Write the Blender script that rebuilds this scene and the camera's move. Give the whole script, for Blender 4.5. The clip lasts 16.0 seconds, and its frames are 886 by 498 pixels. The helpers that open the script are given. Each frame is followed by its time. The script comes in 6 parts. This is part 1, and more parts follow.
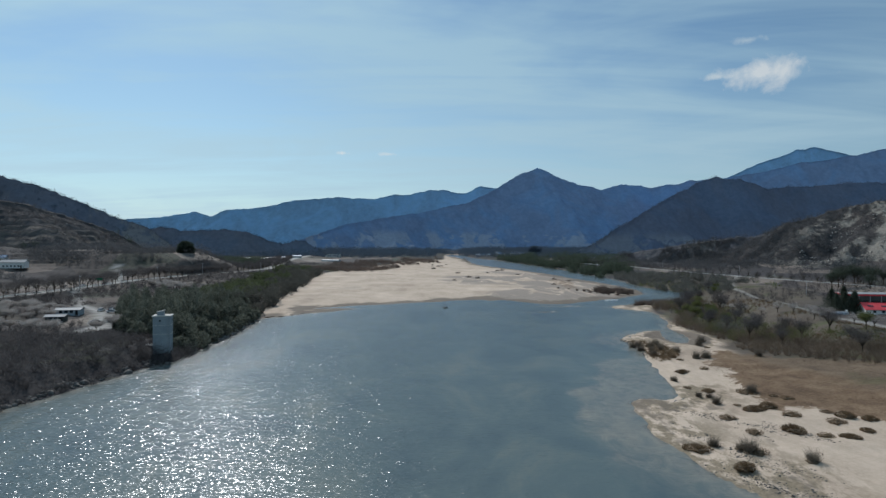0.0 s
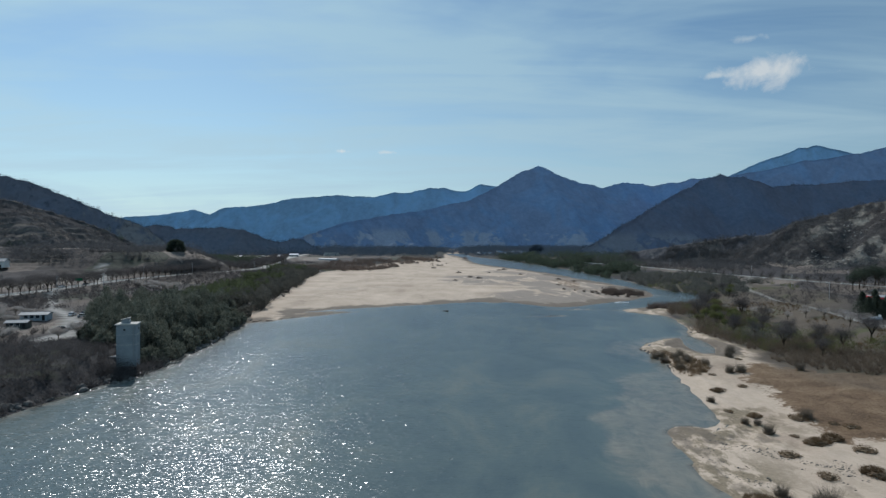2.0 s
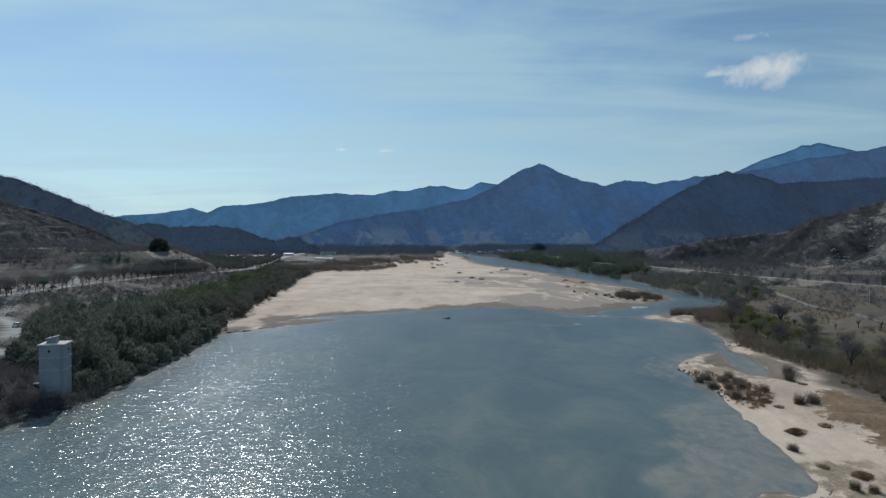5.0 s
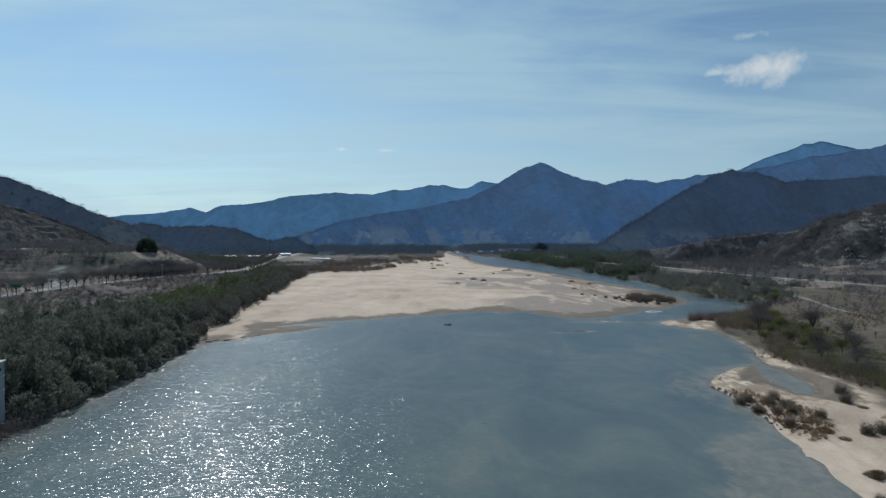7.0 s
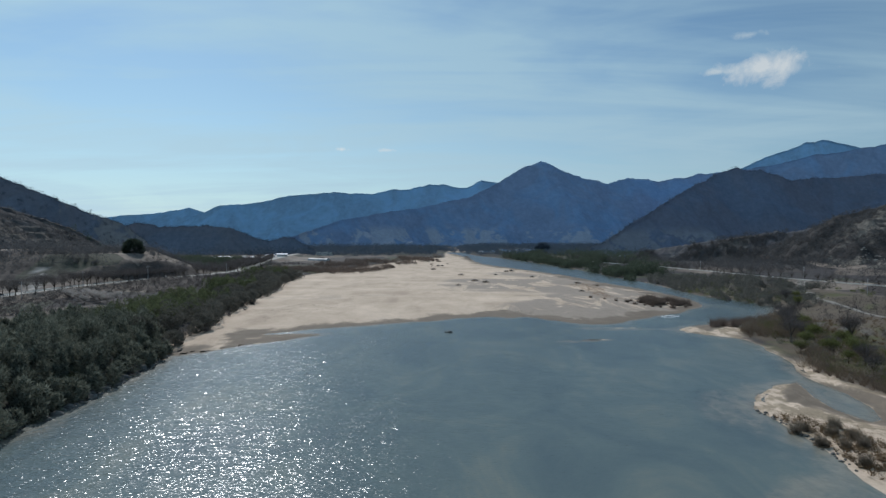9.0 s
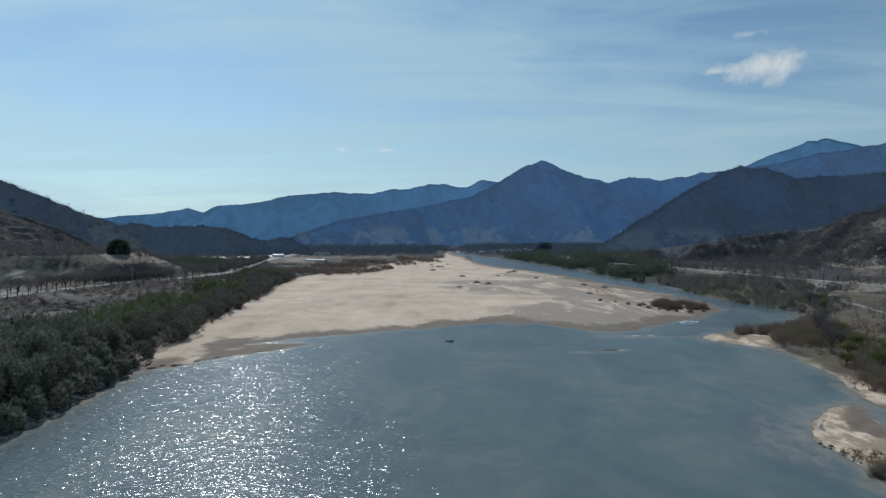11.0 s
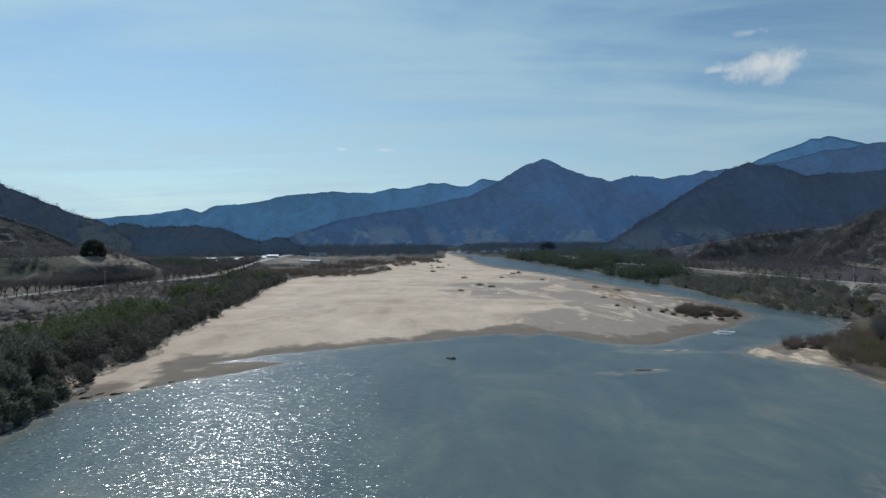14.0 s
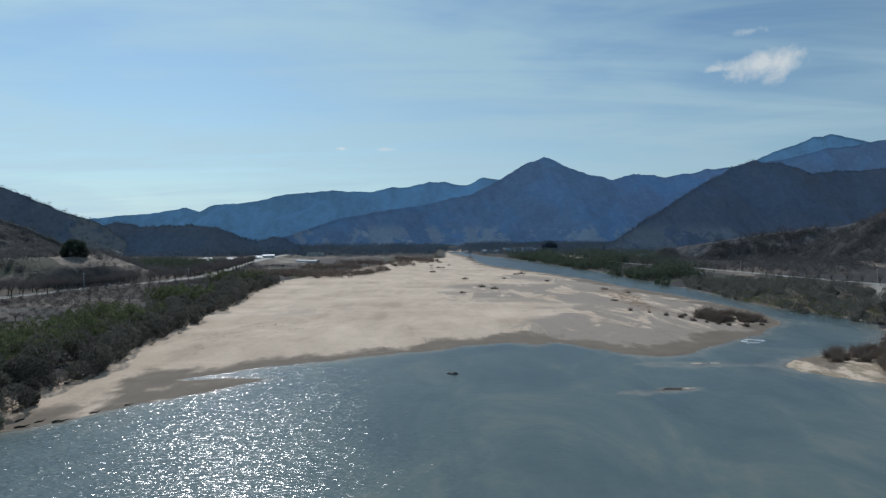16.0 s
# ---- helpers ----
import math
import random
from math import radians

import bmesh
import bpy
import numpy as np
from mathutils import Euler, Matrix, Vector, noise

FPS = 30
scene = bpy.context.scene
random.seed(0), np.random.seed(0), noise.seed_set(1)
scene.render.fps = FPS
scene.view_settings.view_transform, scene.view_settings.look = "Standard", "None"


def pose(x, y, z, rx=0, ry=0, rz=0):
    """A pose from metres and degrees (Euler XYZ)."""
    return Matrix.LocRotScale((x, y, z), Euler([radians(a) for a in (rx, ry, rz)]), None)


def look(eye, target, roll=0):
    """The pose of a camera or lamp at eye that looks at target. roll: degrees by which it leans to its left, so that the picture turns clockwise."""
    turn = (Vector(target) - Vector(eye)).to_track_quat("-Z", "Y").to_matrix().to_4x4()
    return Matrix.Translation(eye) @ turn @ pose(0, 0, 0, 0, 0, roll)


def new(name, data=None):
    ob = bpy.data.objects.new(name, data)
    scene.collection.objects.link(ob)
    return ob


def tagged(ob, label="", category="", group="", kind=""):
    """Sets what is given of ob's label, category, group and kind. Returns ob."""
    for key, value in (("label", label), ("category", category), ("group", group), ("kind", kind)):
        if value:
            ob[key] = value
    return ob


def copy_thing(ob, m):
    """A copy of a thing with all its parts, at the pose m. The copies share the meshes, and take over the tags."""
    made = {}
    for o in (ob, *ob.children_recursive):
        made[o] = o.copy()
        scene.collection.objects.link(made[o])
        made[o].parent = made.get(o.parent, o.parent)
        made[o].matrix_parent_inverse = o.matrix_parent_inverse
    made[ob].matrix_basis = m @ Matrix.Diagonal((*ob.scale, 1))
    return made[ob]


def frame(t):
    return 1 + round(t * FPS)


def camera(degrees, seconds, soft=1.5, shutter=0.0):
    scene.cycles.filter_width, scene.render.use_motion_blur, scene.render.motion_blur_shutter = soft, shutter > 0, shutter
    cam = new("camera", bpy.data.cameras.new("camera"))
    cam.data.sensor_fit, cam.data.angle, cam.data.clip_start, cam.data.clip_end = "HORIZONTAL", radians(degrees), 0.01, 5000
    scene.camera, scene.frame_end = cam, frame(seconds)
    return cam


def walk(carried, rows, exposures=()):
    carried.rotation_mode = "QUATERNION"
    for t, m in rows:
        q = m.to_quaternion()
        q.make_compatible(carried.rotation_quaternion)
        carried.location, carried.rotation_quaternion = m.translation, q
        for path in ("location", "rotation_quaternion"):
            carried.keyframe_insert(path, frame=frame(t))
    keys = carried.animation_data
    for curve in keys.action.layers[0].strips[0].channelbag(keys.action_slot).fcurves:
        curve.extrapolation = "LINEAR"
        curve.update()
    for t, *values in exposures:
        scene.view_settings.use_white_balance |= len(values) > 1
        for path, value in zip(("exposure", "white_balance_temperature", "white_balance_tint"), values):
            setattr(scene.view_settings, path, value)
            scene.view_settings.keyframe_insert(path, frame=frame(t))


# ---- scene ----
cam = camera(72.0, 16.0, 1.4)
PATH = [
    (0, (1.33, -25.38, 36.63), (0.640, 74.605, 35.238), 0.19),
    (1, (1.06, -14.71, 36.72), (0.383, 85.272, 35.175), 0.23),
    (2, (0.82, -4.05, 36.81), (0.156, 95.936, 35.143), 0.26),
    (3, (0.61, 6.61, 36.90), (-0.044, 106.596, 35.130), 0.26),
    (4, (0.43, 17.27, 36.98), (-0.220, 117.254, 35.126), 0.25),
    (5, (0.28, 27.93, 37.04), (-0.375, 127.909, 35.122), 0.23),
    (6, (0.15, 38.58, 37.08), (-0.511, 138.561, 35.111), 0.19),
    (7, (0.04, 49.23, 37.09), (-0.632, 149.212, 35.087), 0.14),
    (8, (-0.05, 59.88, 37.07), (-0.738, 159.862, 35.048), 0.09),
    (9, (-0.14, 70.53, 37.03), (-0.834, 170.509, 34.992), 0.04),
    (10, (-0.21, 81.18, 36.96), (-0.922, 181.156, 34.920), -0.02),
    (11, (-0.27, 91.83, 36.88), (-1.005, 191.802, 34.832), -0.08),
    (12, (-0.33, 102.47, 36.79), (-1.085, 202.447, 34.733), -0.14),
    (13, (-0.39, 113.12, 36.70), (-1.165, 213.092, 34.629), -0.20),
    (14, (-0.46, 123.76, 36.63), (-1.247, 223.737, 34.526), -0.25),
    (15, (-0.53, 134.41, 36.59), (-1.335, 234.382, 34.435), -0.29),
    (16, (-0.61, 145.06, 36.59), (-1.431, 245.028, 34.366), -0.31),
]
walk(cam, [(t, look(eye, target, roll)) for t, eye, target, roll in PATH])

# ---- world, sun, exposure ----
SUN_AZ, SUN_EL = -22.0, 40.0          # degrees left of the flight line, degrees up
sun_dir = Vector((math.sin(radians(SUN_AZ)) * math.cos(radians(SUN_EL)), math.cos(radians(SUN_AZ)) * math.cos(radians(SUN_EL)), math.sin(radians(SUN_EL))))
scene.view_settings.exposure = 0.0


def ramp(tree, stops):
    r = tree.nodes.new("ShaderNodeValToRGB")
    e = r.color_ramp.elements
    while len(e) < len(stops):
        e.new(0.5)
    for k, (p, c) in enumerate(stops):
        e[k].position = p
        e[k].color = (c, c, c, 1) if isinstance(c, (int, float)) else (*c, 1)
    return r


def mix(tree, fac, a, b, blend="MIX"):
    """A colour mix; fac, a and b are sockets or values."""
    m = tree.nodes.new("ShaderNodeMix")
    m.data_type, m.blend_type = "RGBA", blend
    for slot, v in ((0, fac), (6, a), (7, b)):
        if hasattr(v, "links"):
            tree.links.new(v, m.inputs[slot])
        elif slot == 0:
            m.inputs[0].default_value = v
        else:
            m.inputs[slot].default_value = (*v, 1)
    return m.outputs[2]


def calc(tree, op, a, b=0.0, c=0.0, clamp=False):
    m = tree.nodes.new("ShaderNodeMath")
    m.operation, m.use_clamp = op, clamp
    for slot, v in enumerate((a, b, c)):
        if hasattr(v, "links"):
            tree.links.new(v, m.inputs[slot])
        else:
            m.inputs[slot].default_value = v
    return m.outputs[0]


def noise_tex(tree, vec, scale, detail=4.0, rough=0.55, distort=0.0, stretch=None, turn=(0, 0, 0), shift=(0, 0, 0)):
    """Noise on a coordinate socket, with its own stretch."""
    if stretch:
        mp = tree.nodes.new("ShaderNodeMapping")
        mp.inputs["Scale"].default_value = stretch
        mp.inputs["Rotation"].default_value = turn
        mp.inputs["Location"].default_value = shift
        tree.links.new(vec, mp.inputs[0])
        vec = mp.outputs[0]
    n = tree.nodes.new("ShaderNodeTexNoise")
    n.inputs["Scale"].default_value, n.inputs["Detail"].default_value = scale, detail
    n.inputs["Roughness"].default_value, n.inputs["Distortion"].default_value = rough, distort
    tree.links.new(vec, n.inputs["Vector"])
    return n.outputs["Fac"]


world = bpy.data.worlds.new("sky")
scene.world = world
world.use_nodes = True
wt = world.node_tree
wt.nodes.clear()
sky = wt.nodes.new("ShaderNodeTexSky")
sky.sky_type, sky.sun_disc = "NISHITA", False
sky.sun_elevation, sky.sun_rotation = radians(SUN_EL), radians(SUN_AZ)
sky.air_density, sky.dust_density, sky.ozone_density = 1.0, 0.4, 2.0
tc = wt.nodes.new("ShaderNodeTexCoord")
sep = wt.nodes.new("ShaderNodeSeparateXYZ")
wt.links.new(tc.outputs["Generated"], sep.inputs[0])
# thin cirrus laid on a flat layer high up
hgt = calc(wt, "ADD", calc(wt, "MAXIMUM", sep.outputs[2], 0.0), 0.12)
flat = wt.nodes.new("ShaderNodeCombineXYZ")
wt.links.new(calc(wt, "DIVIDE", sep.outputs[0], hgt), flat.inputs[0])
wt.links.new(calc(wt, "DIVIDE", sep.outputs[1], hgt), flat.inputs[1])
c1 = noise_tex(wt, flat.outputs[0], 0.75, 5, 0.55, 1.2, (0.8, 1.2, 1), (0, 0, radians(28)), (2.3, 5.1, 0))
c2 = noise_tex(wt, flat.outputs[0], 1.4, 6, 0.55, 0.9, (0.35, 1.7, 1), (0, 0, radians(-24)))
cir = calc(wt, "ADD", calc(wt, "MULTIPLY", c1, 0.55), calc(wt, "MULTIPLY", c2, 0.45))
cr = ramp(wt, [(0.40, 0.0), (0.58, 1.0)])
wt.links.new(cir, cr.inputs[0])
veil = calc(wt, "MULTIPLY", cr.outputs[0], 0.72)
hz = calc(wt, "POWER", calc(wt, "SUBTRACT", 1.0, calc(wt, "MAXIMUM", sep.outputs[2], 0.0), clamp=True), 6.0)
clean = mix(wt, 1.0, sky.outputs[0], (0.75, 1.0, 1.08), "MULTIPLY")
cloudy = mix(wt, veil, clean, (5.1, 7.7, 9.2))
hazed = mix(wt, calc(wt, "MULTIPLY", hz, 0.82), cloudy, (6.1, 8.2, 9.8))


def puff(tree, base, az, el, wide, tall, scale, colour, keep):
    """A small cloud at a bearing and height, torn by noise."""
    a, e = radians(az), radians(el)
    cx, cy, cz = math.sin(a) * math.cos(e), math.cos(a) * math.cos(e), math.sin(e)
    dx = calc(tree, "DIVIDE", calc(tree, "SUBTRACT", calc(tree, "MULTIPLY", sep.outputs[0], math.cos(a)), calc(tree, "MULTIPLY", sep.outputs[1], math.sin(a))), math.tan(radians(wide)))
    dz = calc(tree, "DIVIDE", calc(tree, "SUBTRACT", sep.outputs[2], cz), math.tan(radians(tall)))
    n = noise_tex(tree, tc.outputs["Generated"], scale, 6, 0.62, 0.35)
    r = calc(tree, "SQRT", calc(tree, "ADD", calc(tree, "MULTIPLY", dx, dx), calc(tree, "MULTIPLY", dz, dz)))
    m = calc(tree, "SUBTRACT", calc(tree, "ADD", calc(tree, "MULTIPLY", n, 2.4), -0.35), r)
    front = calc(tree, "GREATER_THAN", sep.outputs[1], 0.0)
    rr = ramp(tree, [(0.02, 0.0), (0.8, 1.0)])
    tree.links.new(calc(tree, "MULTIPLY", m, front), rr.inputs[0])
    return mix(tree, calc(tree, "MULTIPLY", rr.outputs[0], keep), base, colour)


s1 = puff(wt, hazed, 27.4, 13.7, 4.2, 1.6, 24, (8.9, 9.7, 10.2), 0.88)
s1 = puff(wt, s1, 23.6, 13.8, 1.8, 0.4, 44, (8.2, 9.3, 9.9), 0.6)
s1 = puff(wt, s1, 26.2, 16.4, 1.5, 0.4, 40, (7.6, 9.0, 9.8), 0.5)
s2 = puff(wt, s1, -9.8, 8.0, 0.9, 0.28, 60, (8.8, 9.6, 10.0), 0.9)
s3 = puff(wt, s2, -5.7, 8.0, 1.2, 0.24, 60, (8.4, 9.3, 9.8), 0.75)
bg = wt.nodes.new("ShaderNodeBackground")
bg.inputs[1].default_value = 0.073
# brighter on the sun's side
side = wt.nodes.new("ShaderNodeCombineColor")
for slot in range(3):
    wt.links.new(calc(wt, "MULTIPLY_ADD", sep.outputs[0], -0.20, 1.0), side.inputs[slot])
wt.links.new(mix(wt, 1.0, s3, side.outputs[0], "MULTIPLY"), bg.inputs[0])
wo = wt.nodes.new("ShaderNodeOutputWorld")
wt.links.new(bg.outputs[0], wo.inputs[0])

sun = new("sun", bpy.data.lights.new("sun", "SUN"))
sun.data.energy, sun.data.angle, sun.data.color = 2.9, radians(0.53), (1.0, 0.975, 0.95)
sun.matrix_world = look((0, 0, 900), Vector((0, 0, 900)) - sun_dir)

# ---- numbers: noise, distance to outlines ----
rng = np.random.default_rng(7)
LATT = rng.random((256, 256))


def vnoise(x, y):
    xi, yi = np.floor(x).astype(int), np.floor(y).astype(int)
    fx, fy = x - xi, y - yi
    fx, fy = fx * fx * (3 - 2 * fx), fy * fy * (3 - 2 * fy)
    a, b = LATT[xi % 256, yi % 256], LATT[(xi + 1) % 256, yi % 256]
    c, d = LATT[xi % 256, (yi + 1) % 256], LATT[(xi + 1) % 256, (yi + 1) % 256]
    return (a * (1 - fx) + b * fx) * (1 - fy) + (c * (1 - fx) + d * fx) * fy


def fbm(x, y, scale, octaves=4, gain=0.5):
    """Layered noise, about -1 to 1; scale is the size of the largest lumps in metres."""
    s, amp, tot = np.zeros(np.shape(x)), 1.0, 0.0
    for k in range(octaves):
        f = 2.0 ** k / scale
        s = s + amp * (vnoise(x * f + 17.3 * k, y * f + 31.7 * k) * 2 - 1)
        tot += amp
        amp *= gain
    return s / tot * 1.6


def step(a, b, v):
    t = np.clip((v - a) / (b - a), 0, 1)
    return t * t * (3 - 2 * t)


def inside(poly, x, y):
    """Signed distance to a closed outline, positive inside."""
    p = np.array(poly, float)
    q = np.roll(p, -1, 0)
    best = np.full(np.shape(x), 1e18)
    odd = np.zeros(np.shape(x), bool)
    for (ax, ay), (bx, by) in zip(p, q):
        ex, ey = bx - ax, by - ay
        t = np.clip(((x - ax) * ex + (y - ay) * ey) / (ex * ex + ey * ey + 1e-9), 0, 1)
        best = np.minimum(best, (x - ax - t * ex) ** 2 + (y - ay - t * ey) ** 2)
        if ay != by:
            odd ^= ((ay > y) != (by > y)) & (x < (bx - ax) * (y - ay) / (by - ay) + ax)
    d = np.sqrt(best)
    return np.where(odd, d, -d)


def along(line, x, y):
    """Distance to an open line."""
    p = np.array(line, float)
    best = np.full(np.shape(x), 1e18)
    for (ax, ay), (bx, by) in zip(p[:-1], p[1:]):
        ex, ey = bx - ax, by - ay
        t = np.clip(((x - ax) * ex + (y - ay) * ey) / (ex * ex + ey * ey + 1e-9), 0, 1)
        best = np.minimum(best, (x - ax - t * ex) ** 2 + (y - ay - t * ey) ** 2)
    return np.sqrt(best)


# ---- the plan of the valley ----
LEFT_BANK = [(-6000, -3000), (-140, -3000), (-112, -200), (-100, 60), (-94, 106), (-87, 134), (-83, 164), (-81, 207), (-84, 245), (-88, 262),
             (-92, 280), (-92, 307), (-98, 335), (-100, 368), (-108, 436), (-122, 523), (-129, 615), (-116, 679), (-100, 763), (-78, 877), (-51, 1005),
             (0, 1110), (0, 1500), (60, 6000), (-6000, 6000)]
SANDBANK = [(-96, 252), (-88, 257), (-81, 261), (-72, 271), (-64, 280), (-54, 289), (-44, 302), (-54, 303), (-74, 299.5), (-61, 307), (-48, 316),
            (-27, 328), (0, 343), (14, 350), (24, 352), (27, 346), (36, 354), (47, 339), (55, 331), (64, 326), (78, 333), (92, 351), (107, 361),
            (135, 390), (141.5, 410), (143.5, 450), (137, 500), (124, 570), (116, 642), (91, 736), (64, 830), (42, 915), (38, 1153), (0, 1500),
            (-200, 1500), (-200, 600), (-150, 400)]
RIGHT_BANK = [(70, 6000), (40, 1500), (58, 1206), (96, 1120), (120, 972), (147, 759), (155, 628), (162, 539), (158, 472), (162, 446), (170, 425),
              (172, 397), (166, 375), (150, 360), (143, 345), (118, 331), (107, 327), (93, 317), (91, 308), (97, 299), (108, 291), (105, 270),
              (101, 248), (95, 230), (90, 226), (80, 221), (67, 205), (65, 198), (67, 188), (65, 169), (61, 150), (57, 127), (55, 114), (46, 117), (41, 110),
              (40, 92), (42, 76), (47, 62), (52, 30), (62, -60), (75, -300), (110, -3000), (6000, -3000), (6000, 6000)]


def rounded(poly, times=2):
    """Cuts the corners of an outline so that it flows."""
    p = np.array(poly, float)
    for _ in range(times):
        q = np.roll(p, -1, 0)
        p = np.stack([0.75 * p + 0.25 * q, 0.25 * p + 0.75 * q], 1).reshape(-1, 2)
    return p


SANDBANK, RIGHT_BANK = rounded(SANDBANK), rounded(RIGHT_BANK)
MUD = [(99, 250), (97, 241), (95, 229), (97, 220), (99, 204), (94, 186), (88, 182), (83, 186), (80, 192), (79, 199), (76, 207), (80, 216), (88, 226), (92, 241)]
POOL = [(93, 240), (95, 238), (94, 226), (94, 214), (92, 203), (88, 194), (84.5, 192), (83, 201), (84.5, 211), (87, 219), (90, 230)]
LEFT_ROAD = [(-262, -400), (-232, 200), (-224, 340), (-226, 420), (-214, 490), (-192, 545), (-183, 600), (-198, 690), (-226, 830), (-248, 990), (-262, 1150)]
RIGHT_ROAD = [(330, 250), (300, 400), (268, 490), (250, 560), (240, 620), (226, 700), (190, 800), (172, 960)]

RIGHT_PATH = [(262, 520), (224, 459), (190, 358), (175, 285), (171, 244), (172, 215), (186, 170), (215, 120)]
LEFT_LANE = [(-226, 402), (-238, 412), (-250, 440), (-266, 466)]
YARD_LANE = [(-152, 241), (-172, 262), (-226, 345)]
YARD = [(-150, 245), (-142, 236), (-131, 216), (-120, 197), (-118, 186), (-124, 180), (-131, 184), (-129, 194), (-139, 212), (-156, 242)]
FALLOW = [(-148, 282), (-182, 276), (-194, 312), (-166, 326), (-152, 306)]
DRY_GRASS = [(82, 168), (78, 150), (74, 132), (74, 119), (69.5, 107), (72, 103), (80, 106), (92, 88), (120, 62), (170, 20), (190, 60), (150, 120), (122, 148), (100, 158), (92, 172)]
BUSHES = [(60.7, 133.8), (60.1, 116.8), (62.0, 115.5), (61.3, 110.2), (48.6, 82.4), (51.9, 79.5), (53.0, 78.6), (60.6, 73.2), (78, 162), (76, 173), (68, 187), (66, 178), (69, 176),
          (67, 168), (65.5, 185), (97, 162), (71, 183), (74, 187), (73, 180), (72, 176), (87, 182), (91, 190), (81, 162)]
MOUNDS = [(71.1, 163.5), (66.4, 103.4), (70.2, 105.2), (66.0, 88.0), (79.8, 88.3), (45.2, 80.8), (64.4, 121.6), (66.2, 142.5), (85.6, 96.1), (74.3, 84.6), (48.6, 71.0)]
TUSSOCKS = [(73.4, 145.3), (71.2, 117.7), (64.7, 107.6), (71.9, 99.3), (57.8, 97.0), (58.5, 87.7), (54.3, 78.3), (70.6, 85.7), (77.8, 94.1), (73.2, 85.1), (61, 126), (72, 159), (69, 166), (67, 172), (68, 179), (72, 170), (88, 178), (80, 101), (76, 114)]


def lift(poly, wob, x, y):
    return inside(poly, x + 1.6 * fbm(x, y, 14, 3) * wob, y + 1.6 * fbm(x + 90, y, 14, 3) * wob)


def zones(x, y):
    far = np.clip(np.hypot(x, y - 200) / 400, 1, 4)
    return lift(LEFT_BANK, far, x, y), lift(SANDBANK, 1.2, x, y), lift(RIGHT_BANK, far, x, y), inside(POOL, x, y)


def height(x, y, zs=None):
    dl, ds, dr, dp = zs or zones(x, y)
    best = np.maximum(np.maximum(dl, ds), dr)
    out = np.maximum(-best, 0)
    shoal = np.exp(-(((x - 34) / 34) ** 2 + ((y - 150) / 110) ** 2))
    bed = -0.075 * np.minimum(out, 26) + step(0, 8, out) * (0.35 * fbm(x, y, 30, 4) + shoal * (0.45 + 0.8 * fbm(x + 60, y, 26, 4)))
    bed = np.minimum(bed, -0.06 * np.minimum(out, 4))
    bars = 3.5 * np.exp(-(((x - 48) / 12) ** 2 + ((y - 287 - 0.2 * (x - 48)) / 4.6) ** 2)) + 3.5 * np.exp(-(((x - 66) / 13) ** 2 + ((y - 315) / 3.4) ** 2)) + 2.2 * np.exp(-(((x - 50) / 10) ** 2 + ((y - 302) / 2.6) ** 2))
    bed = np.minimum(bed + 1.1 * np.exp(-(along([(36, 84), (38, 104), (44, 124), (50, 155)], x, y) / (7 + 3 * fbm(x + 5, y, 12, 3))) ** 2) * (1 + 0.7 * fbm(x, y, 6, 5, 0.6)) * step(0, 3, out), -0.07 * np.minimum(out, 2))
    bed = np.minimum(bed + bars * (0.9 + 0.5 * fbm(x, y, 9, 3)), -0.06 + 0.22 * fbm(x, y * 1.6, 7, 4))
    bank_h = 4.6 - 2.2 * step(240, 330, y)
    left = bank_h * step(0.0, 13, dl) + 0.05 * np.minimum(dl, 3) + 0.5 * fbm(x, y, 25, 4) * step(3, 20, dl) + 1.6 * step(40, 110, dl) + 40 * step(112, 430, dl) * (1 - step(520, 820, y))
    knoll = 32 * (1 + 0.12 * fbm(x, y, 34, 3)) * np.exp(-(np.where(x < -262, (x + 262) / 90, (x + 262) / 52) ** 2 + ((y - 536) / 66) ** 2))
    left = left + np.clip(24.6 + 1.1 * fbm(x + 70, y, 26, 3) + 0.030 * (-236 - x) - left, 0, knoll)
    sand = 0.045 * np.minimum(ds, 4) + 1.1 * step(0, 45, ds) + 0.16 * fbm(x, y * 1.6, 40, 4) * step(4, 30, ds)
    right = 0.06 * np.minimum(dr, 5) + 0.9 * step(0, 24, dr) + 0.34 * fbm(x, y, 9, 5) * step(1, 8, dr) + 0.16 * np.sin(dr * 1.5 + 2.5 * fbm(x, y, 14, 3)) * step(0.5, 2, dr) * (1 - step(6, 16, dr)) + 2.6 * np.exp(-((x - np.interp(y, (130, 220, 250, 325, 400), (150, 151, 157, 176, 200))) / 9) ** 2) * step(120, 170, y) * (1 - step(380, 430, y)) + 2.2 * step(34, 66, dr) + 1.4 * step(80, 130, dr) + 20 * step(125, 330, dr) * (1 - step(640, 900, y)) + 0.4 * fbm(x, y, 40, 3) * step(40, 80, dr)
    lev = (left + 0.8 * fbm(x + 33, y, 50, 3)) / 2.4
    cut = step(120, 150, dl) * (y < 1050) * (dl < 420)
    left = left + cut * 2.4 * (np.floor(lev) + step(0.70, 1.0, lev - np.floor(lev)) - lev) * 0.9
    h = np.where(dl > 0, left, np.where(ds > 0, sand, np.where(dr > 0, right, bed)))
    h = np.where((dl > 0) & (ds > 0), np.maximum(left * step(0, 8, dl), sand * (1 - step(6, 14, dl))), h)
    h = np.where(dp > -3, np.minimum(h, -0.05 * dp), h)
    lr = along(LEFT_ROAD, x, y)
    h = np.where(lr < 16, h + (7.0 + 0.0 * x - h) * (1 - step(7, 16, lr)), h)
    rr = along(RIGHT_ROAD, x, y)
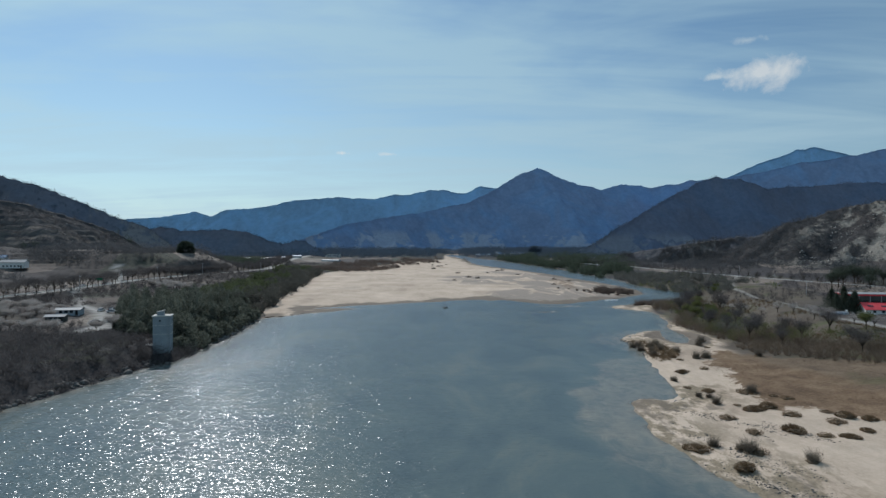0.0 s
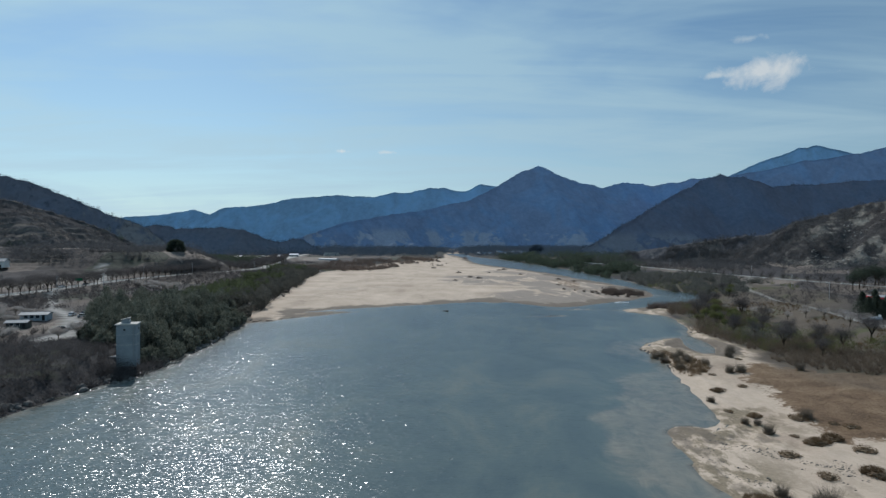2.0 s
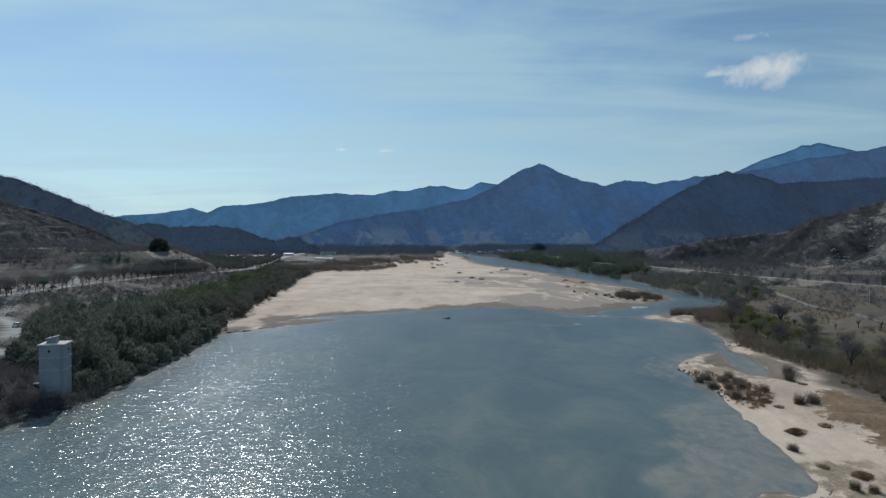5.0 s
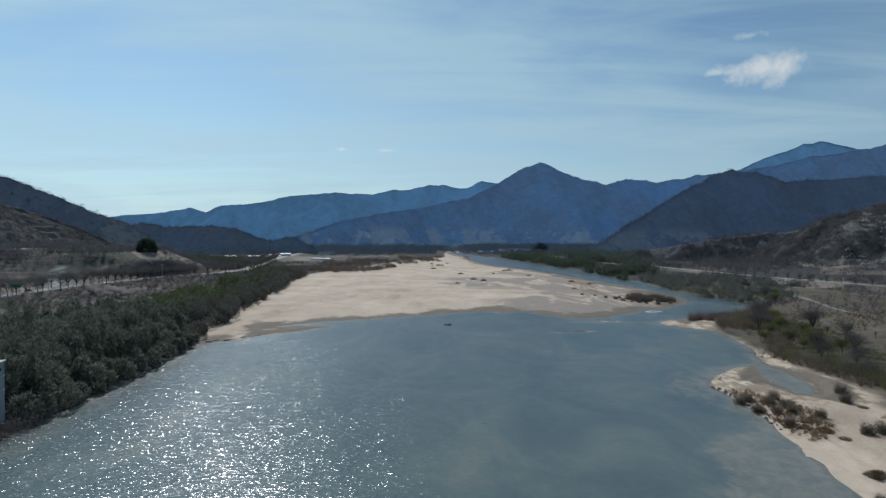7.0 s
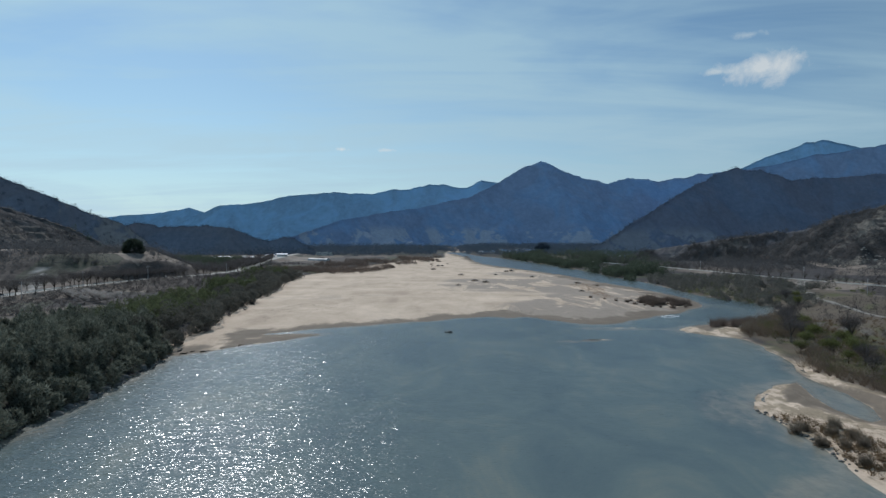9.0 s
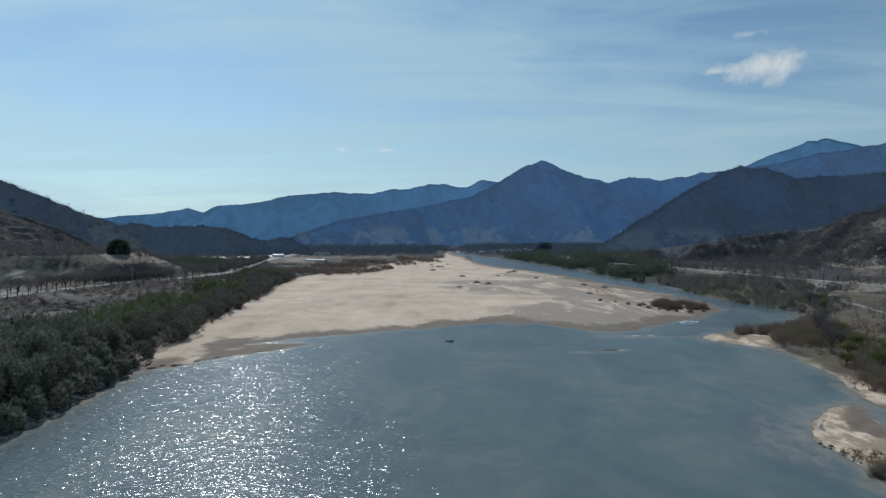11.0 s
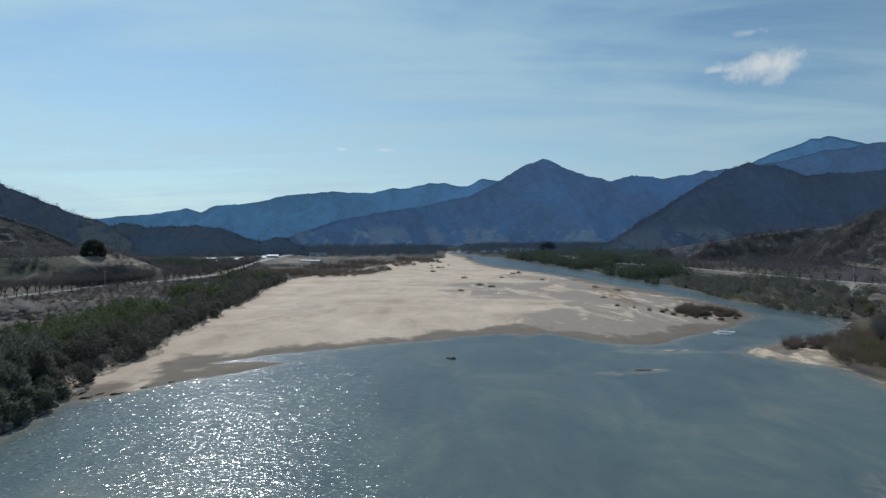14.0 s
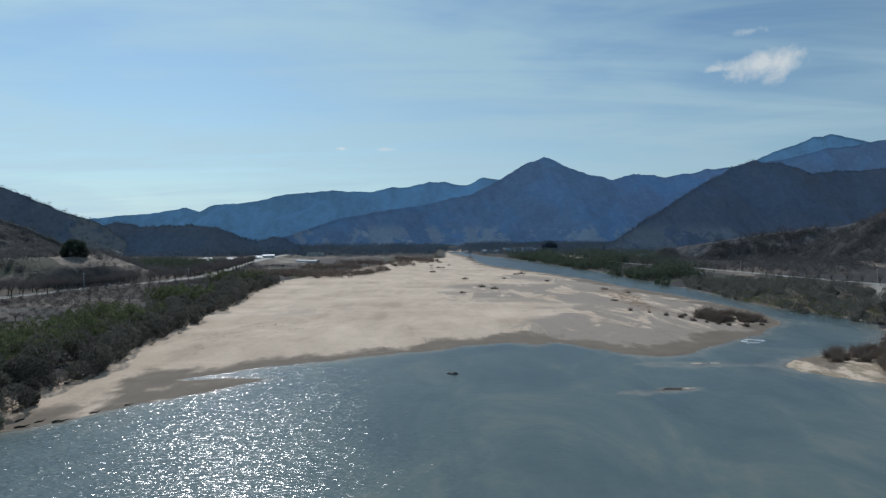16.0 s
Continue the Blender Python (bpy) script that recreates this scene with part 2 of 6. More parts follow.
    h = np.where(rr < 14, h + (5.6 - h) * (1 - step(5, 14, rr)), h)
    return h


def ground_z(x, y):
    return float(height(np.array([float(x)]), np.array([float(y)]))[0])


def spaced(marks, steps):
    """Grid lines: between marks, evenly at about the step given."""
    out = [marks[0]]
    for a, b, s in zip(marks[:-1], marks[1:], steps):
        n = max(1, round((b - a) / s))
        out += [a + (b - a) * (k + 1) / n for k in range(n)]
    return np.array(out)


def sheet(name, xs, ys, zfun, material):
    """A grid mesh over xs and ys."""
    gx, gy = np.meshgrid(xs, ys)
    x, y = gx.ravel(), gy.ravel()
    z, extra = zfun(x, y)
    me = bpy.data.meshes.new(name)
    w, n = len(xs), len(x)
    i = (np.arange(len(ys) - 1)[:, None] * w + np.arange(w - 1)[None, :]).ravel()
    loops = np.stack([i, i + 1, i + 1 + w, i + w], 1)
    me.vertices.add(n)
    me.vertices.foreach_set("co", np.stack([x, y, z], 1).astype(np.float32).ravel())
    me.loops.add(loops.size)
    me.loops.foreach_set("vertex_index", loops.ravel().astype(np.int32))
    me.polygons.add(len(loops))
    me.polygons.foreach_set("loop_start", (np.arange(len(loops)) * 4).astype(np.int32))
    me.polygons.foreach_set("use_smooth", np.ones(len(loops), bool))
    me.update(calc_edges=True)
    for key, v in extra.items():
        at = me.attributes.new(key, "FLOAT", "POINT")
        at.data.foreach_set("value", np.asarray(v, np.float32))
    me.materials.append(material)
    return new(name, me)


def soup(name, verts, faces, material, smooth=False):
    """One mesh from arrays: verts n x 3, faces m x 3 or m x 4."""
    me = bpy.data.meshes.new(name)
    f = np.asarray(faces, np.int32)
    k = f.shape[1]
    me.vertices.add(len(verts))
    me.vertices.foreach_set("co", np.asarray(verts, np.float32).ravel())
    me.loops.add(f.size)
    me.loops.foreach_set("vertex_index", f.ravel())
    me.polygons.add(len(f))
    me.polygons.foreach_set("loop_start", (np.arange(len(f)) * k).astype(np.int32))
    if smooth:
        me.polygons.foreach_set("use_smooth", np.ones(len(f), bool))
    me.update(calc_edges=True)
    me.materials.append(material)
    return me


# ---- materials ----
def material(name, build):
    m = bpy.data.materials.new(name)
    m.use_nodes = True
    t = m.node_tree
    t.nodes.clear()
    out = t.nodes.new("ShaderNodeOutputMaterial")
    build(t, out)
    return m


def principled(t, out, colour, rough=0.8, bump=None, bump_size=0.1, strength=0.6, metal=0.0, spec=0.3):
    p = t.nodes.new("ShaderNodeBsdfPrincipled")
    if hasattr(colour, "links"):
        t.links.new(colour, p.inputs["Base Color"])
    else:
        p.inputs["Base Color"].default_value = (*colour, 1)
    if hasattr(rough, "links"):
        t.links.new(rough, p.inputs["Roughness"])
    else:
        p.inputs["Roughness"].default_value = rough
    p.inputs["Metallic"].default_value = metal
    p.inputs["Specular IOR Level"].default_value = spec
    if bump is not None:
        b = t.nodes.new("ShaderNodeBump")
        b.inputs["Strength"].default_value, b.inputs["Distance"].default_value = strength, bump_size
        t.links.new(bump, b.inputs["Height"])
        t.links.new(b.outputs[0], p.inputs["Normal"])
    t.links.new(p.outputs[0], out.inputs[0])
    return p


def place_of(t):
    g = t.nodes.new("ShaderNodeNewGeometry")
    return g.outputs["Position"]


def attr(t, name):
    a = t.nodes.new("ShaderNodeAttribute")
    a.attribute_name = name
    return a.outputs["Fac"]


def speckled(name, dark, light, size=1.0, rough=0.85, bump=0.02, spec=0.2, contrast=(0.3, 0.7)):
    """A plain weathered surface: two colours in two scales of noise."""
    def build(t, out):
        pos = place_of(t)
        a = noise_tex(t, pos, 1.0 / size, 5, 0.6)
        b = noise_tex(t, pos, 9.0 / size, 4, 0.6)
        r = ramp(t, [(contrast[0], dark), (contrast[1], light)])
        t.links.new(calc(t, "ADD", calc(t, "MULTIPLY", a, 0.65), calc(t, "MULTIPLY", b, 0.35)), r.inputs[0])
        principled(t, out, r.outputs[0], rough, b, bump, 0.5, spec=spec)
    return material(name, build)


def foliage(name, dark, light, thin=0.25):
    """Leaves or twigs: colour differs from piece to piece."""
    def build(t, out):
        g = t.nodes.new("ShaderNodeNewGeometry")
        o = t.nodes.new("ShaderNodeObjectInfo")
        v = calc(t, "ADD", calc(t, "MULTIPLY", g.outputs["Random Per Island"], 0.42), calc(t, "MULTIPLY", o.outputs["Random"], 0.15))
        n = noise_tex(t, g.outputs["Position"], 0.16, 3, 0.5)
        v = calc(t, "ADD", v, calc(t, "MULTIPLY", calc(t, "SUBTRACT", n, 0.36), 1.0))
        r = ramp(t, [(0.05, dark), (0.95, light)])
        t.links.new(v, r.inputs[0])
        d = t.nodes.new("ShaderNodeBsdfDiffuse")
        tr = t.nodes.new("ShaderNodeBsdfTranslucent")
        mx = t.nodes.new("ShaderNodeMixShader")
        mx.inputs[0].default_value = thin
        t.links.new(r.outputs[0], d.inputs[0])
        t.links.new(r.outputs[0], tr.inputs[0])
        t.links.new(d.outputs[0], mx.inputs[1])
        t.links.new(tr.outputs[0], mx.inputs[2])
        t.links.new(mx.outputs[0], out.inputs[0])
    return material(name, build)


def ground_build(t, out):
    pos = place_of(t)
    fine = noise_tex(t, pos, 1.4, 6, 0.65)
    mid = noise_tex(t, pos, 0.16, 6, 0.6, 0.4)
    big = noise_tex(t, pos, 0.03, 5, 0.6, 0.5)
    drift = calc(t, "ADD", calc(t, "MULTIPLY", noise_tex(t, pos, 0.045, 6, 0.58, 0.6, (1.4, 0.5, 1), (0, 0, radians(-38))), 0.55),
                 calc(t, "MULTIPLY", noise_tex(t, pos, 0.022, 5, 0.6, 0.5, (0.8, 1.5, 1), (0, 0, radians(16))), 0.45))
    dr = ramp(t, [(0.38, (0.385, 0.300, 0.234)), (0.47, (0.490, 0.392, 0.306)), (0.60, (0.61, 0.495, 0.395))])
    t.links.new(calc(t, "ADD", calc(t, "MULTIPLY", drift, 0.8), calc(t, "MULTIPLY", fine, 0.2)), dr.inputs[0])
    gr2 = ramp(t, [(0.45, 0.0), (0.53, 0.95)])
    t.links.new(noise_tex(t, pos, 0.26, 10, 0.74, 0.15, (1.0, 0.5, 1), (0, 0, radians(25))), gr2.inputs[0])
    dirty = mix(t, calc(t, "MULTIPLY", gr2.outputs[0], attr(t, "grit")), dr.outputs[0], mix(t, calc(t, "ADD", calc(t, "MULTIPLY", fine, 1.6), -0.3, clamp=True), (0.125, 0.100, 0.066), (0.34, 0.275, 0.195)))
    sl = ramp(t, [(0.50, 1.0), (0.535, 0.75), (0.56, 0.0)])
    t.links.new(noise_tex(t, pos, 0.040, 9, 0.66, 0.9, (1.3, 0.42, 1), (0, 0, radians(-24))), sl.inputs[0])
    dirty = mix(t, calc(t, "MULTIPLY", sl.outputs[0], attr(t, "silt")), dirty, mix(t, fine, (0.225, 0.190, 0.162), (0.345, 0.295, 0.250)))
    wetc = mix(t, mid, (0.120, 0.098, 0.078), (0.215, 0.178, 0.142))
    # scalloped, stained edge of the damp sand
    damp = ramp(t, [(0.26, 0.0), (0.52, 0.6), (0.85, 1.0)])
    stain = calc(t, "SUBTRACT", noise_tex(t, pos, 0.30, 10, 0.72, 0.5, (1.0, 0.5, 1)), 0.5)
    t.links.new(calc(t, "MULTIPLY_ADD", stain, 1.5, attr(t, "wet")), damp.inputs[0])
    sand = mix(t, damp.outputs[0], dirty, wetc)
    # soil kept dark and cool: brush shade and haze put into its colour
    sr = ramp(t, [(0.36, (0.022, 0.023, 0.027)), (0.58, (0.042, 0.042, 0.045)), (0.80, (0.11, 0.102, 0.094))])
    t.links.new(calc(t, "ADD", calc(t, "MULTIPLY", mid, 0.6), calc(t, "MULTIPLY", fine, 0.4)), sr.inputs[0])
    green = mix(t, fine, (0.045, 0.055, 0.022), (0.10, 0.115, 0.045))
    gr = ramp(t, [(0.52, 0.0), (0.66, 0.75)])
    t.links.new(big, gr.inputs[0])
    soil = mix(t, gr.outputs[0], sr.outputs[0], green)
    dn = ramp(t, [(0.38, (0.100, 0.064, 0.040)), (0.50, (0.180, 0.118, 0.073)), (0.62, (0.275, 0.200, 0.130))])
    t.links.new(calc(t, "ADD", calc(t, "MULTIPLY", fine, 0.35), calc(t, "ADD", calc(t, "MULTIPLY", mid, 0.4), calc(t, "MULTIPLY", big, 0.25))), dn.inputs[0])
    dry = dn.outputs[0]
    c = mix(t, attr(t, "sand"), soil, sand)
    # ragged edge between dry grass and sand
    e = ramp(t, [(0.42, 0.0), (0.58, 1.0)])
    t.links.new(calc(t, "ADD", attr(t, "dry"), calc(t, "MULTIPLY", calc(t, "SUBTRACT", noise_tex(t, pos, 0.45, 7, 0.7), 0.5), 2.0)), e.inputs[0])
    c = mix(t, e.outputs[0], c, dry)
    turf = mix(t, calc(t, "ADD", calc(t, "MULTIPLY", mid, 0.6), calc(t, "MULTIPLY", fine, 0.4)), (0.058, 0.048, 0.039), (0.180, 0.145, 0.110))
    c = mix(t, calc(t, "MULTIPLY", attr(t, "lush"), 0.85), c, turf)
    gm = ramp(t, [(0.54, 0.0), (0.66, 0.7)])
    t.links.new(noise_tex(t, pos, 0.045, 5, 0.6, 0.6), gm.inputs[0])
    c = mix(t, calc(t, "MULTIPLY", gm.outputs[0], attr(t, "lush")), c, green)
    plots = t.nodes.new("ShaderNodeTexVoronoi")
    plots.inputs["Scale"].default_value = 1.0
    mp = t.nodes.new("ShaderNodeMapping")
    mp.inputs["Scale"].default_value, mp.inputs["Rotation"].default_value = (0.024, 0.013, 0), (0, 0, radians(14))
    warp = t.nodes.new("ShaderNodeVectorMath")
    warp.operation = "MULTIPLY_ADD"
    wn = t.nodes.new("ShaderNodeTexNoise")
    wn.inputs["Scale"].default_value = 0.02
    t.links.new(pos, wn.inputs["Vector"])
    t.links.new(wn.outputs["Color"], warp.inputs[0])
    warp.inputs[1].default_value = (26, 26, 0)
    t.links.new(pos, warp.inputs[2])
    t.links.new(warp.outputs[0], mp.inputs[0])
    t.links.new(mp.outputs[0], plots.inputs["Vector"])
    pc = t.nodes.new("ShaderNodeSeparateColor")
    t.links.new(plots.outputs["Color"], pc.inputs[0])
    pr = ramp(t, [(0.0, (0.056, 0.052, 0.055)), (0.26, (0.085, 0.074, 0.070)), (0.46, (0.152, 0.127, 0.113)), (0.60, (0.076, 0.081, 0.064)), (0.74, (0.244, 0.205, 0.177)), (0.86, (0.071, 0.063, 0.064))])
    pr.color_ramp.interpolation = "CONSTANT"
    t.links.new(pc.outputs[0], pr.inputs[0])
    tilth = mix(t, calc(t, "ADD", calc(t, "MULTIPLY", noise_tex(t, pos, 0.35, 8, 0.72, 0.4), 2.2), -0.6, clamp=True), (0.40, 0.40, 0.42), (1.5, 1.5, 1.45))
    c = mix(t, calc(t, "MULTIPLY", attr(t, "field"), 0.85), c, mix(t, 1.0, pr.outputs[0], tilth, "MULTIPLY"))
    c = mix(t, calc(t, "MULTIPLY", attr(t, "ledge"), 0.7), c, mix(t, fine, (0.10, 0.092, 0.085), (0.36, 0.34, 0.31)))
    road = mix(t, fine, (0.30, 0.29, 0.27), (0.42, 0.41, 0.385))
    c = mix(t, attr(t, "road"), c, road)
    hb = calc(t, "ADD", calc(t, "MULTIPLY", fine, 0.3), mid)
    principled(t, out, c, 0.9, hb, 0.5, 0.5, spec=0.15)


def water_build(t, out):
    pos = place_of(t)
    w1 = noise_tex(t, pos, 1.05, 1.5, 0.5, 0.35, (0.62, 1.3, 1), (0, 0, radians(-18)))
    w2 = noise_tex(t, pos, 2.8, 1.0, 0.5, 0.2, (0.8, 1.3, 1), (0, 0, radians(20)))
    calm = noise_tex(t, pos, 0.018, 4, 0.55, 0.6, (1.6, 0.6, 1))
    cr2 = ramp(t, [(0.35, 0.62), (0.65, 1.0)])
    t.links.new(calm, cr2.inputs[0])
    gust = ramp(t, [(0.36, 0.55), (0.64, 1.2)])
    t.links.new(noise_tex(t, pos, 0.4, 3, 0.6, 0.4, (0.8, 1.1, 1)), gust.inputs[0])
    sx = t.nodes.new("ShaderNodeSeparateXYZ")
    t.links.new(pos, sx.inputs[0])
    # wave strength varied by place so glitter and reflections fit the camera's view
    right_fade = ramp(t, [(0.0, 1.0), (1.0, 0.34)])
    t.links.new(calc(t, "MULTIPLY", calc(t, "ADD", sx.outputs[0], 10.0), 0.0125, clamp=True), right_fade.inputs[0])
    reach = calc(t, "MULTIPLY", calc(t, "SUBTRACT", sx.outputs[1], 320.0), 0.008, clamp=True)
    left_fade = calc(t, "MULTIPLY_ADD", calc(t, "MULTIPLY", calc(t, "ADD", sx.outputs[0], 96.0), 0.018, clamp=True), 0.05, 0.95)
    wave_gain = calc(t, "MULTIPLY", calc(t, "MAXIMUM", right_fade.outputs[0], reach), left_fade)
    hgt = calc(t, "MULTIPLY", calc(t, "MULTIPLY", calc(t, "ADD", w1, calc(t, "MULTIPLY", w2, 0.30)), calc(t, "MULTIPLY", cr2.outputs[0], gust.outputs[0])), wave_gain)
    fret = noise_tex(t, pos, 1.5, 3, 0.6, 0.5, (0.45, 1.8, 1), (0, 0, radians(6)))
    hgt = calc(t, "MULTIPLY_ADD", fret, 0.20, hgt)
    b = t.nodes.new("ShaderNodeBump")
    b.inputs["Strength"].default_value, b.inputs["Distance"].default_value = 1.0, 0.13
    t.links.new(hgt, b.inputs["Height"])
    depth = attr(t, "depth")
    bed = noise_tex(t, pos, 0.045, 8, 0.68, 0.6, (1, 0.55, 1), (0, 0, radians(30)))
    # bluish body colour raised to stand in for missing sky reflection
    br = ramp(t, [(0.36, (0.078, 0.110, 0.120)), (0.52, (0.106, 0.141, 0.140)), (0.68, (0.158, 0.178, 0.156))])
    t.links.new(bed, br.inputs[0])
    # the sandy bed shows through where the water is shallow
    sh = ramp(t, [(0.0, 0.85), (0.14, 0.55), (0.32, 0.14), (0.5, 0.0)])
    t.links.new(calc(t, "ADD", depth, calc(t, "MULTIPLY", calc(t, "SUBTRACT", noise_tex(t, pos, 0.22, 7, 0.7, 0.8, (1, 0.6, 1), (0, 0, radians(20))), 0.46), 0.8)), sh.inputs[0])
    deep = mix(t, sh.outputs[0], br.outputs[0], mix(t, noise_tex(t, pos, 0.5, 6, 0.7), (0.20, 0.185, 0.15), (0.40, 0.365, 0.30)))
    dif = t.nodes.new("ShaderNodeBsdfDiffuse")
    t.links.new(deep, dif.inputs[0])
    clear = t.nodes.new("ShaderNodeBsdfTransparent")
    clear.inputs[0].default_value = (0.95, 0.95, 0.89, 1)
    k = ramp(t, [(0.0, 0.55), (0.06, 0.92), (0.3, 1.0)])
    t.links.new(calc(t, "MULTIPLY", depth, 0.8), k.inputs[0])
    body = t.nodes.new("ShaderNodeMixShader")
    t.links.new(k.outputs[0], body.inputs[0])
    t.links.new(clear.outputs[0], body.inputs[1])
    t.links.new(dif.outputs[0], body.inputs[2])
    gl = t.nodes.new("ShaderNodeBsdfGlossy")
    gl.inputs["Roughness"].default_value = 0.18
    gl.inputs["Color"].default_value = (0.55, 0.57, 0.60, 1)
    # small wave facets, each with its own tilt; enlarged upstream to suit the camera
    def facets(sx_, sy_):
        fm = t.nodes.new("ShaderNodeMapping")
        fm.inputs["Scale"].default_value, fm.inputs["Rotation"].default_value = (sx_, sy_, 0), (0, 0, radians(-14))
        t.links.new(pos, fm.inputs[0])
        fv = t.nodes.new("ShaderNodeTexVoronoi")
        fv.inputs["Scale"].default_value = 1.0
        t.links.new(fm.outputs[0], fv.inputs["Vector"])
        return fv.outputs["Color"]
    up = calc(t, "MULTIPLY", calc(t, "SUBTRACT", sx.outputs[1], 150.0), 0.012, clamp=True)
    fs = t.nodes.new("ShaderNodeSeparateColor")
    t.links.new(mix(t, calc(t, "GREATER_THAN", calc(t, "ADD", up, calc(t, "MULTIPLY", calc(t, "SUBTRACT", calm, 0.5), 1.5)), 0.5), facets(2.6, 7.4), facets(2.1, 6.0)), fs.inputs[0])
    fc = t.nodes.new("ShaderNodeCombineXYZ")
    other = calc(t, "FRACT", calc(t, "ADD", calc(t, "MULTIPLY", fs.outputs[1], 7.31), calc(t, "MULTIPLY", fs.outputs[2], 3.77)))
    # bell-shaped spread of slopes with long tails
    def bell(u):
        u = calc(t, "MULTIPLY_ADD", u, 0.99, 0.005)
        return calc(t, "LOGARITHM", calc(t, "DIVIDE", u, calc(t, "SUBTRACT", 1.0, u)), math.e)
    t.links.new(bell(fs.outputs[0]), fc.inputs[0])
    t.links.new(bell(other), fc.inputs[1])
    tilt = t.nodes.new("ShaderNodeVectorMath")
    tilt.operation = "MULTIPLY_ADD"
    t.links.new(fc.outputs[0], tilt.inputs[0])
    tilt.inputs[1].default_value, tilt.inputs[2].default_value = (0.0545, 0.0545, 0), (0, 0, 0)
    tk = t.nodes.new("ShaderNodeVectorMath")
    tk.operation = "SCALE"
    t.links.new(tilt.outputs[0], tk.inputs[0])
    # slopes also eased upstream to dim the glitter seen there
    t.links.new(calc(t, "MULTIPLY", calc(t, "MULTIPLY", calc(t, "MULTIPLY", cr2.outputs[0], gust.outputs[0]), wave_gain), calc(t, "MULTIPLY_ADD", up, -0.14, 1.0)), tk.inputs["Scale"])
    ta = t.nodes.new("ShaderNodeVectorMath")
    t.links.new(tk.outputs[0], ta.inputs[0])
    t.links.new(b.outputs[0], ta.inputs[1])
    tn = t.nodes.new("ShaderNodeVectorMath")
    tn.operation = "NORMALIZE"
    t.links.new(ta.outputs[0], tn.inputs[0])
    t.links.new(tn.outputs[0], gl.inputs["Normal"])
    fr = t.nodes.new("ShaderNodeFresnel")
    fr.inputs[0].default_value = 1.33
    t.links.new(b.outputs[0], fr.inputs["Normal"])
    top = t.nodes.new("ShaderNodeMixShader")
    t.links.new(fr.outputs[0], top.inputs[0])
    t.links.new(body.outputs[0], top.inputs[1])
    t.links.new(gl.outputs[0], top.inputs[2])
    t.links.new(top.outputs[0], out.inputs[0])


def forest(name, dark, light, patch, crown=9.0, relief=0.45, warm=None):
    """Wooded slope seen from afar: stands of pine and bare trees, crowns as relief, paler clearings."""
    def build(t, out):
        pos = place_of(t)
        stand = ramp(t, [(0.40, 0.0), (0.56, 1.0)])
        t.links.new(noise_tex(t, pos, 1.0 / 170, 8, 0.66, 0.8), stand.inputs[0])
        a = noise_tex(t, pos, 1.0 / 45, 6, 0.65, 0.4)
        b = noise_tex(t, pos, 1.0 / crown, 5, 0.72)
        r = ramp(t, [(0.30, dark), (0.70, light)])
        v = calc(t, "ADD", calc(t, "MULTIPLY", a, 0.45), calc(t, "MULTIPLY", b, 0.55))
        t.links.new(v, r.inputs[0])
        w = warm or light
        rw = ramp(t, [(0.30, tuple(0.62 * q for q in w)), (0.70, w)])
        t.links.new(v, rw.inputs[0])
        wood = mix(t, calc(t, "MULTIPLY", stand.outputs[0], 0.85), r.outputs[0], rw.outputs[0])
        soil = mix(t, noise_tex(t, pos, 0.12, 5, 0.65, 0.5), tuple(0.55 * q for q in patch), patch)
        c = mix(t, attr(t, "cleared"), wood, soil)
        principled(t, out, c, 0.95, calc(t, "ADD", b, calc(t, "MULTIPLY", a, 1.2)), crown * relief, 0.9, spec=0.05)
    return material(name, build)


M_GROUND = material("river_ground", ground_build)
M_WATER = material("river_water", water_build)
# bluish haze of distance painted into these four forest base colours
M_HAZEFAR = forest("far_forest_haze", (0.221, 0.400, 0.594), (0.286, 0.470, 0.671), (0.302, 0.454, 0.627), 20, 0.06, (0.275, 0.432, 0.605))
M_HAZEPEAK = forest("peak_forest_haze", (0.162, 0.270, 0.442), (0.265, 0.389, 0.588), (0.475, 0.518, 0.627), 15, 0.07, (0.286, 0.362, 0.521))
M_HAZEMID = forest("mid_forest_haze", (0.104, 0.136, 0.200), (0.182, 0.217, 0.297), (0.307, 0.313, 0.358), 9, 0.10, (0.201, 0.212, 0.273))
M_HAZENEAR = forest("near_forest_haze", (0.038, 0.045, 0.052), (0.084, 0.094, 0.102), (0.235, 0.208, 0.180), 6, 0.3, (0.100, 0.093, 0.094))
M_BAMBOO = foliage("bamboo_leaf", (0.026, 0.033, 0.028), (0.27, 0.29, 0.235), 0.38)
M_REED = foliage("young_bamboo_leaf", (0.040, 0.050, 0.030), (0.20, 0.235, 0.125), 0.45)
# dark tone cooled a little to carry distance haze
M_GREYSCRUB = foliage("grey_willow_scrub", (0.070, 0.074, 0.072), (0.235, 0.232, 0.205), 0.45)
M_WILLOW = foliage("grey_willow_twig", (0.050, 0.052, 0.047), (0.185, 0.182, 0.160), 0.42)
# grey leans blue to hold haze in the twig colour
M_SHRUB = foliage("bare_shrub", (0.050, 0.047, 0.049), (0.165, 0.155, 0.154), 0.42)
M_GREEN = foliage("spring_leaf", (0.066, 0.077, 0.032), (0.205, 0.225, 0.097), 0.45)
# leaf colours of these three tinted bluish to paint in haze
M_HAZEWOOD = foliage("mixed_wood_haze", (0.062, 0.082, 0.110), (0.112, 0.134, 0.164), 0.15)
M_HAZEGROVE = foliage("far_grove_haze", (0.066, 0.094, 0.128), (0.125, 0.158, 0.196), 0.3)
M_HAZEBROWN = foliage("bare_wood_haze", (0.062, 0.067, 0.074), (0.168, 0.166, 0.170), 0.42)
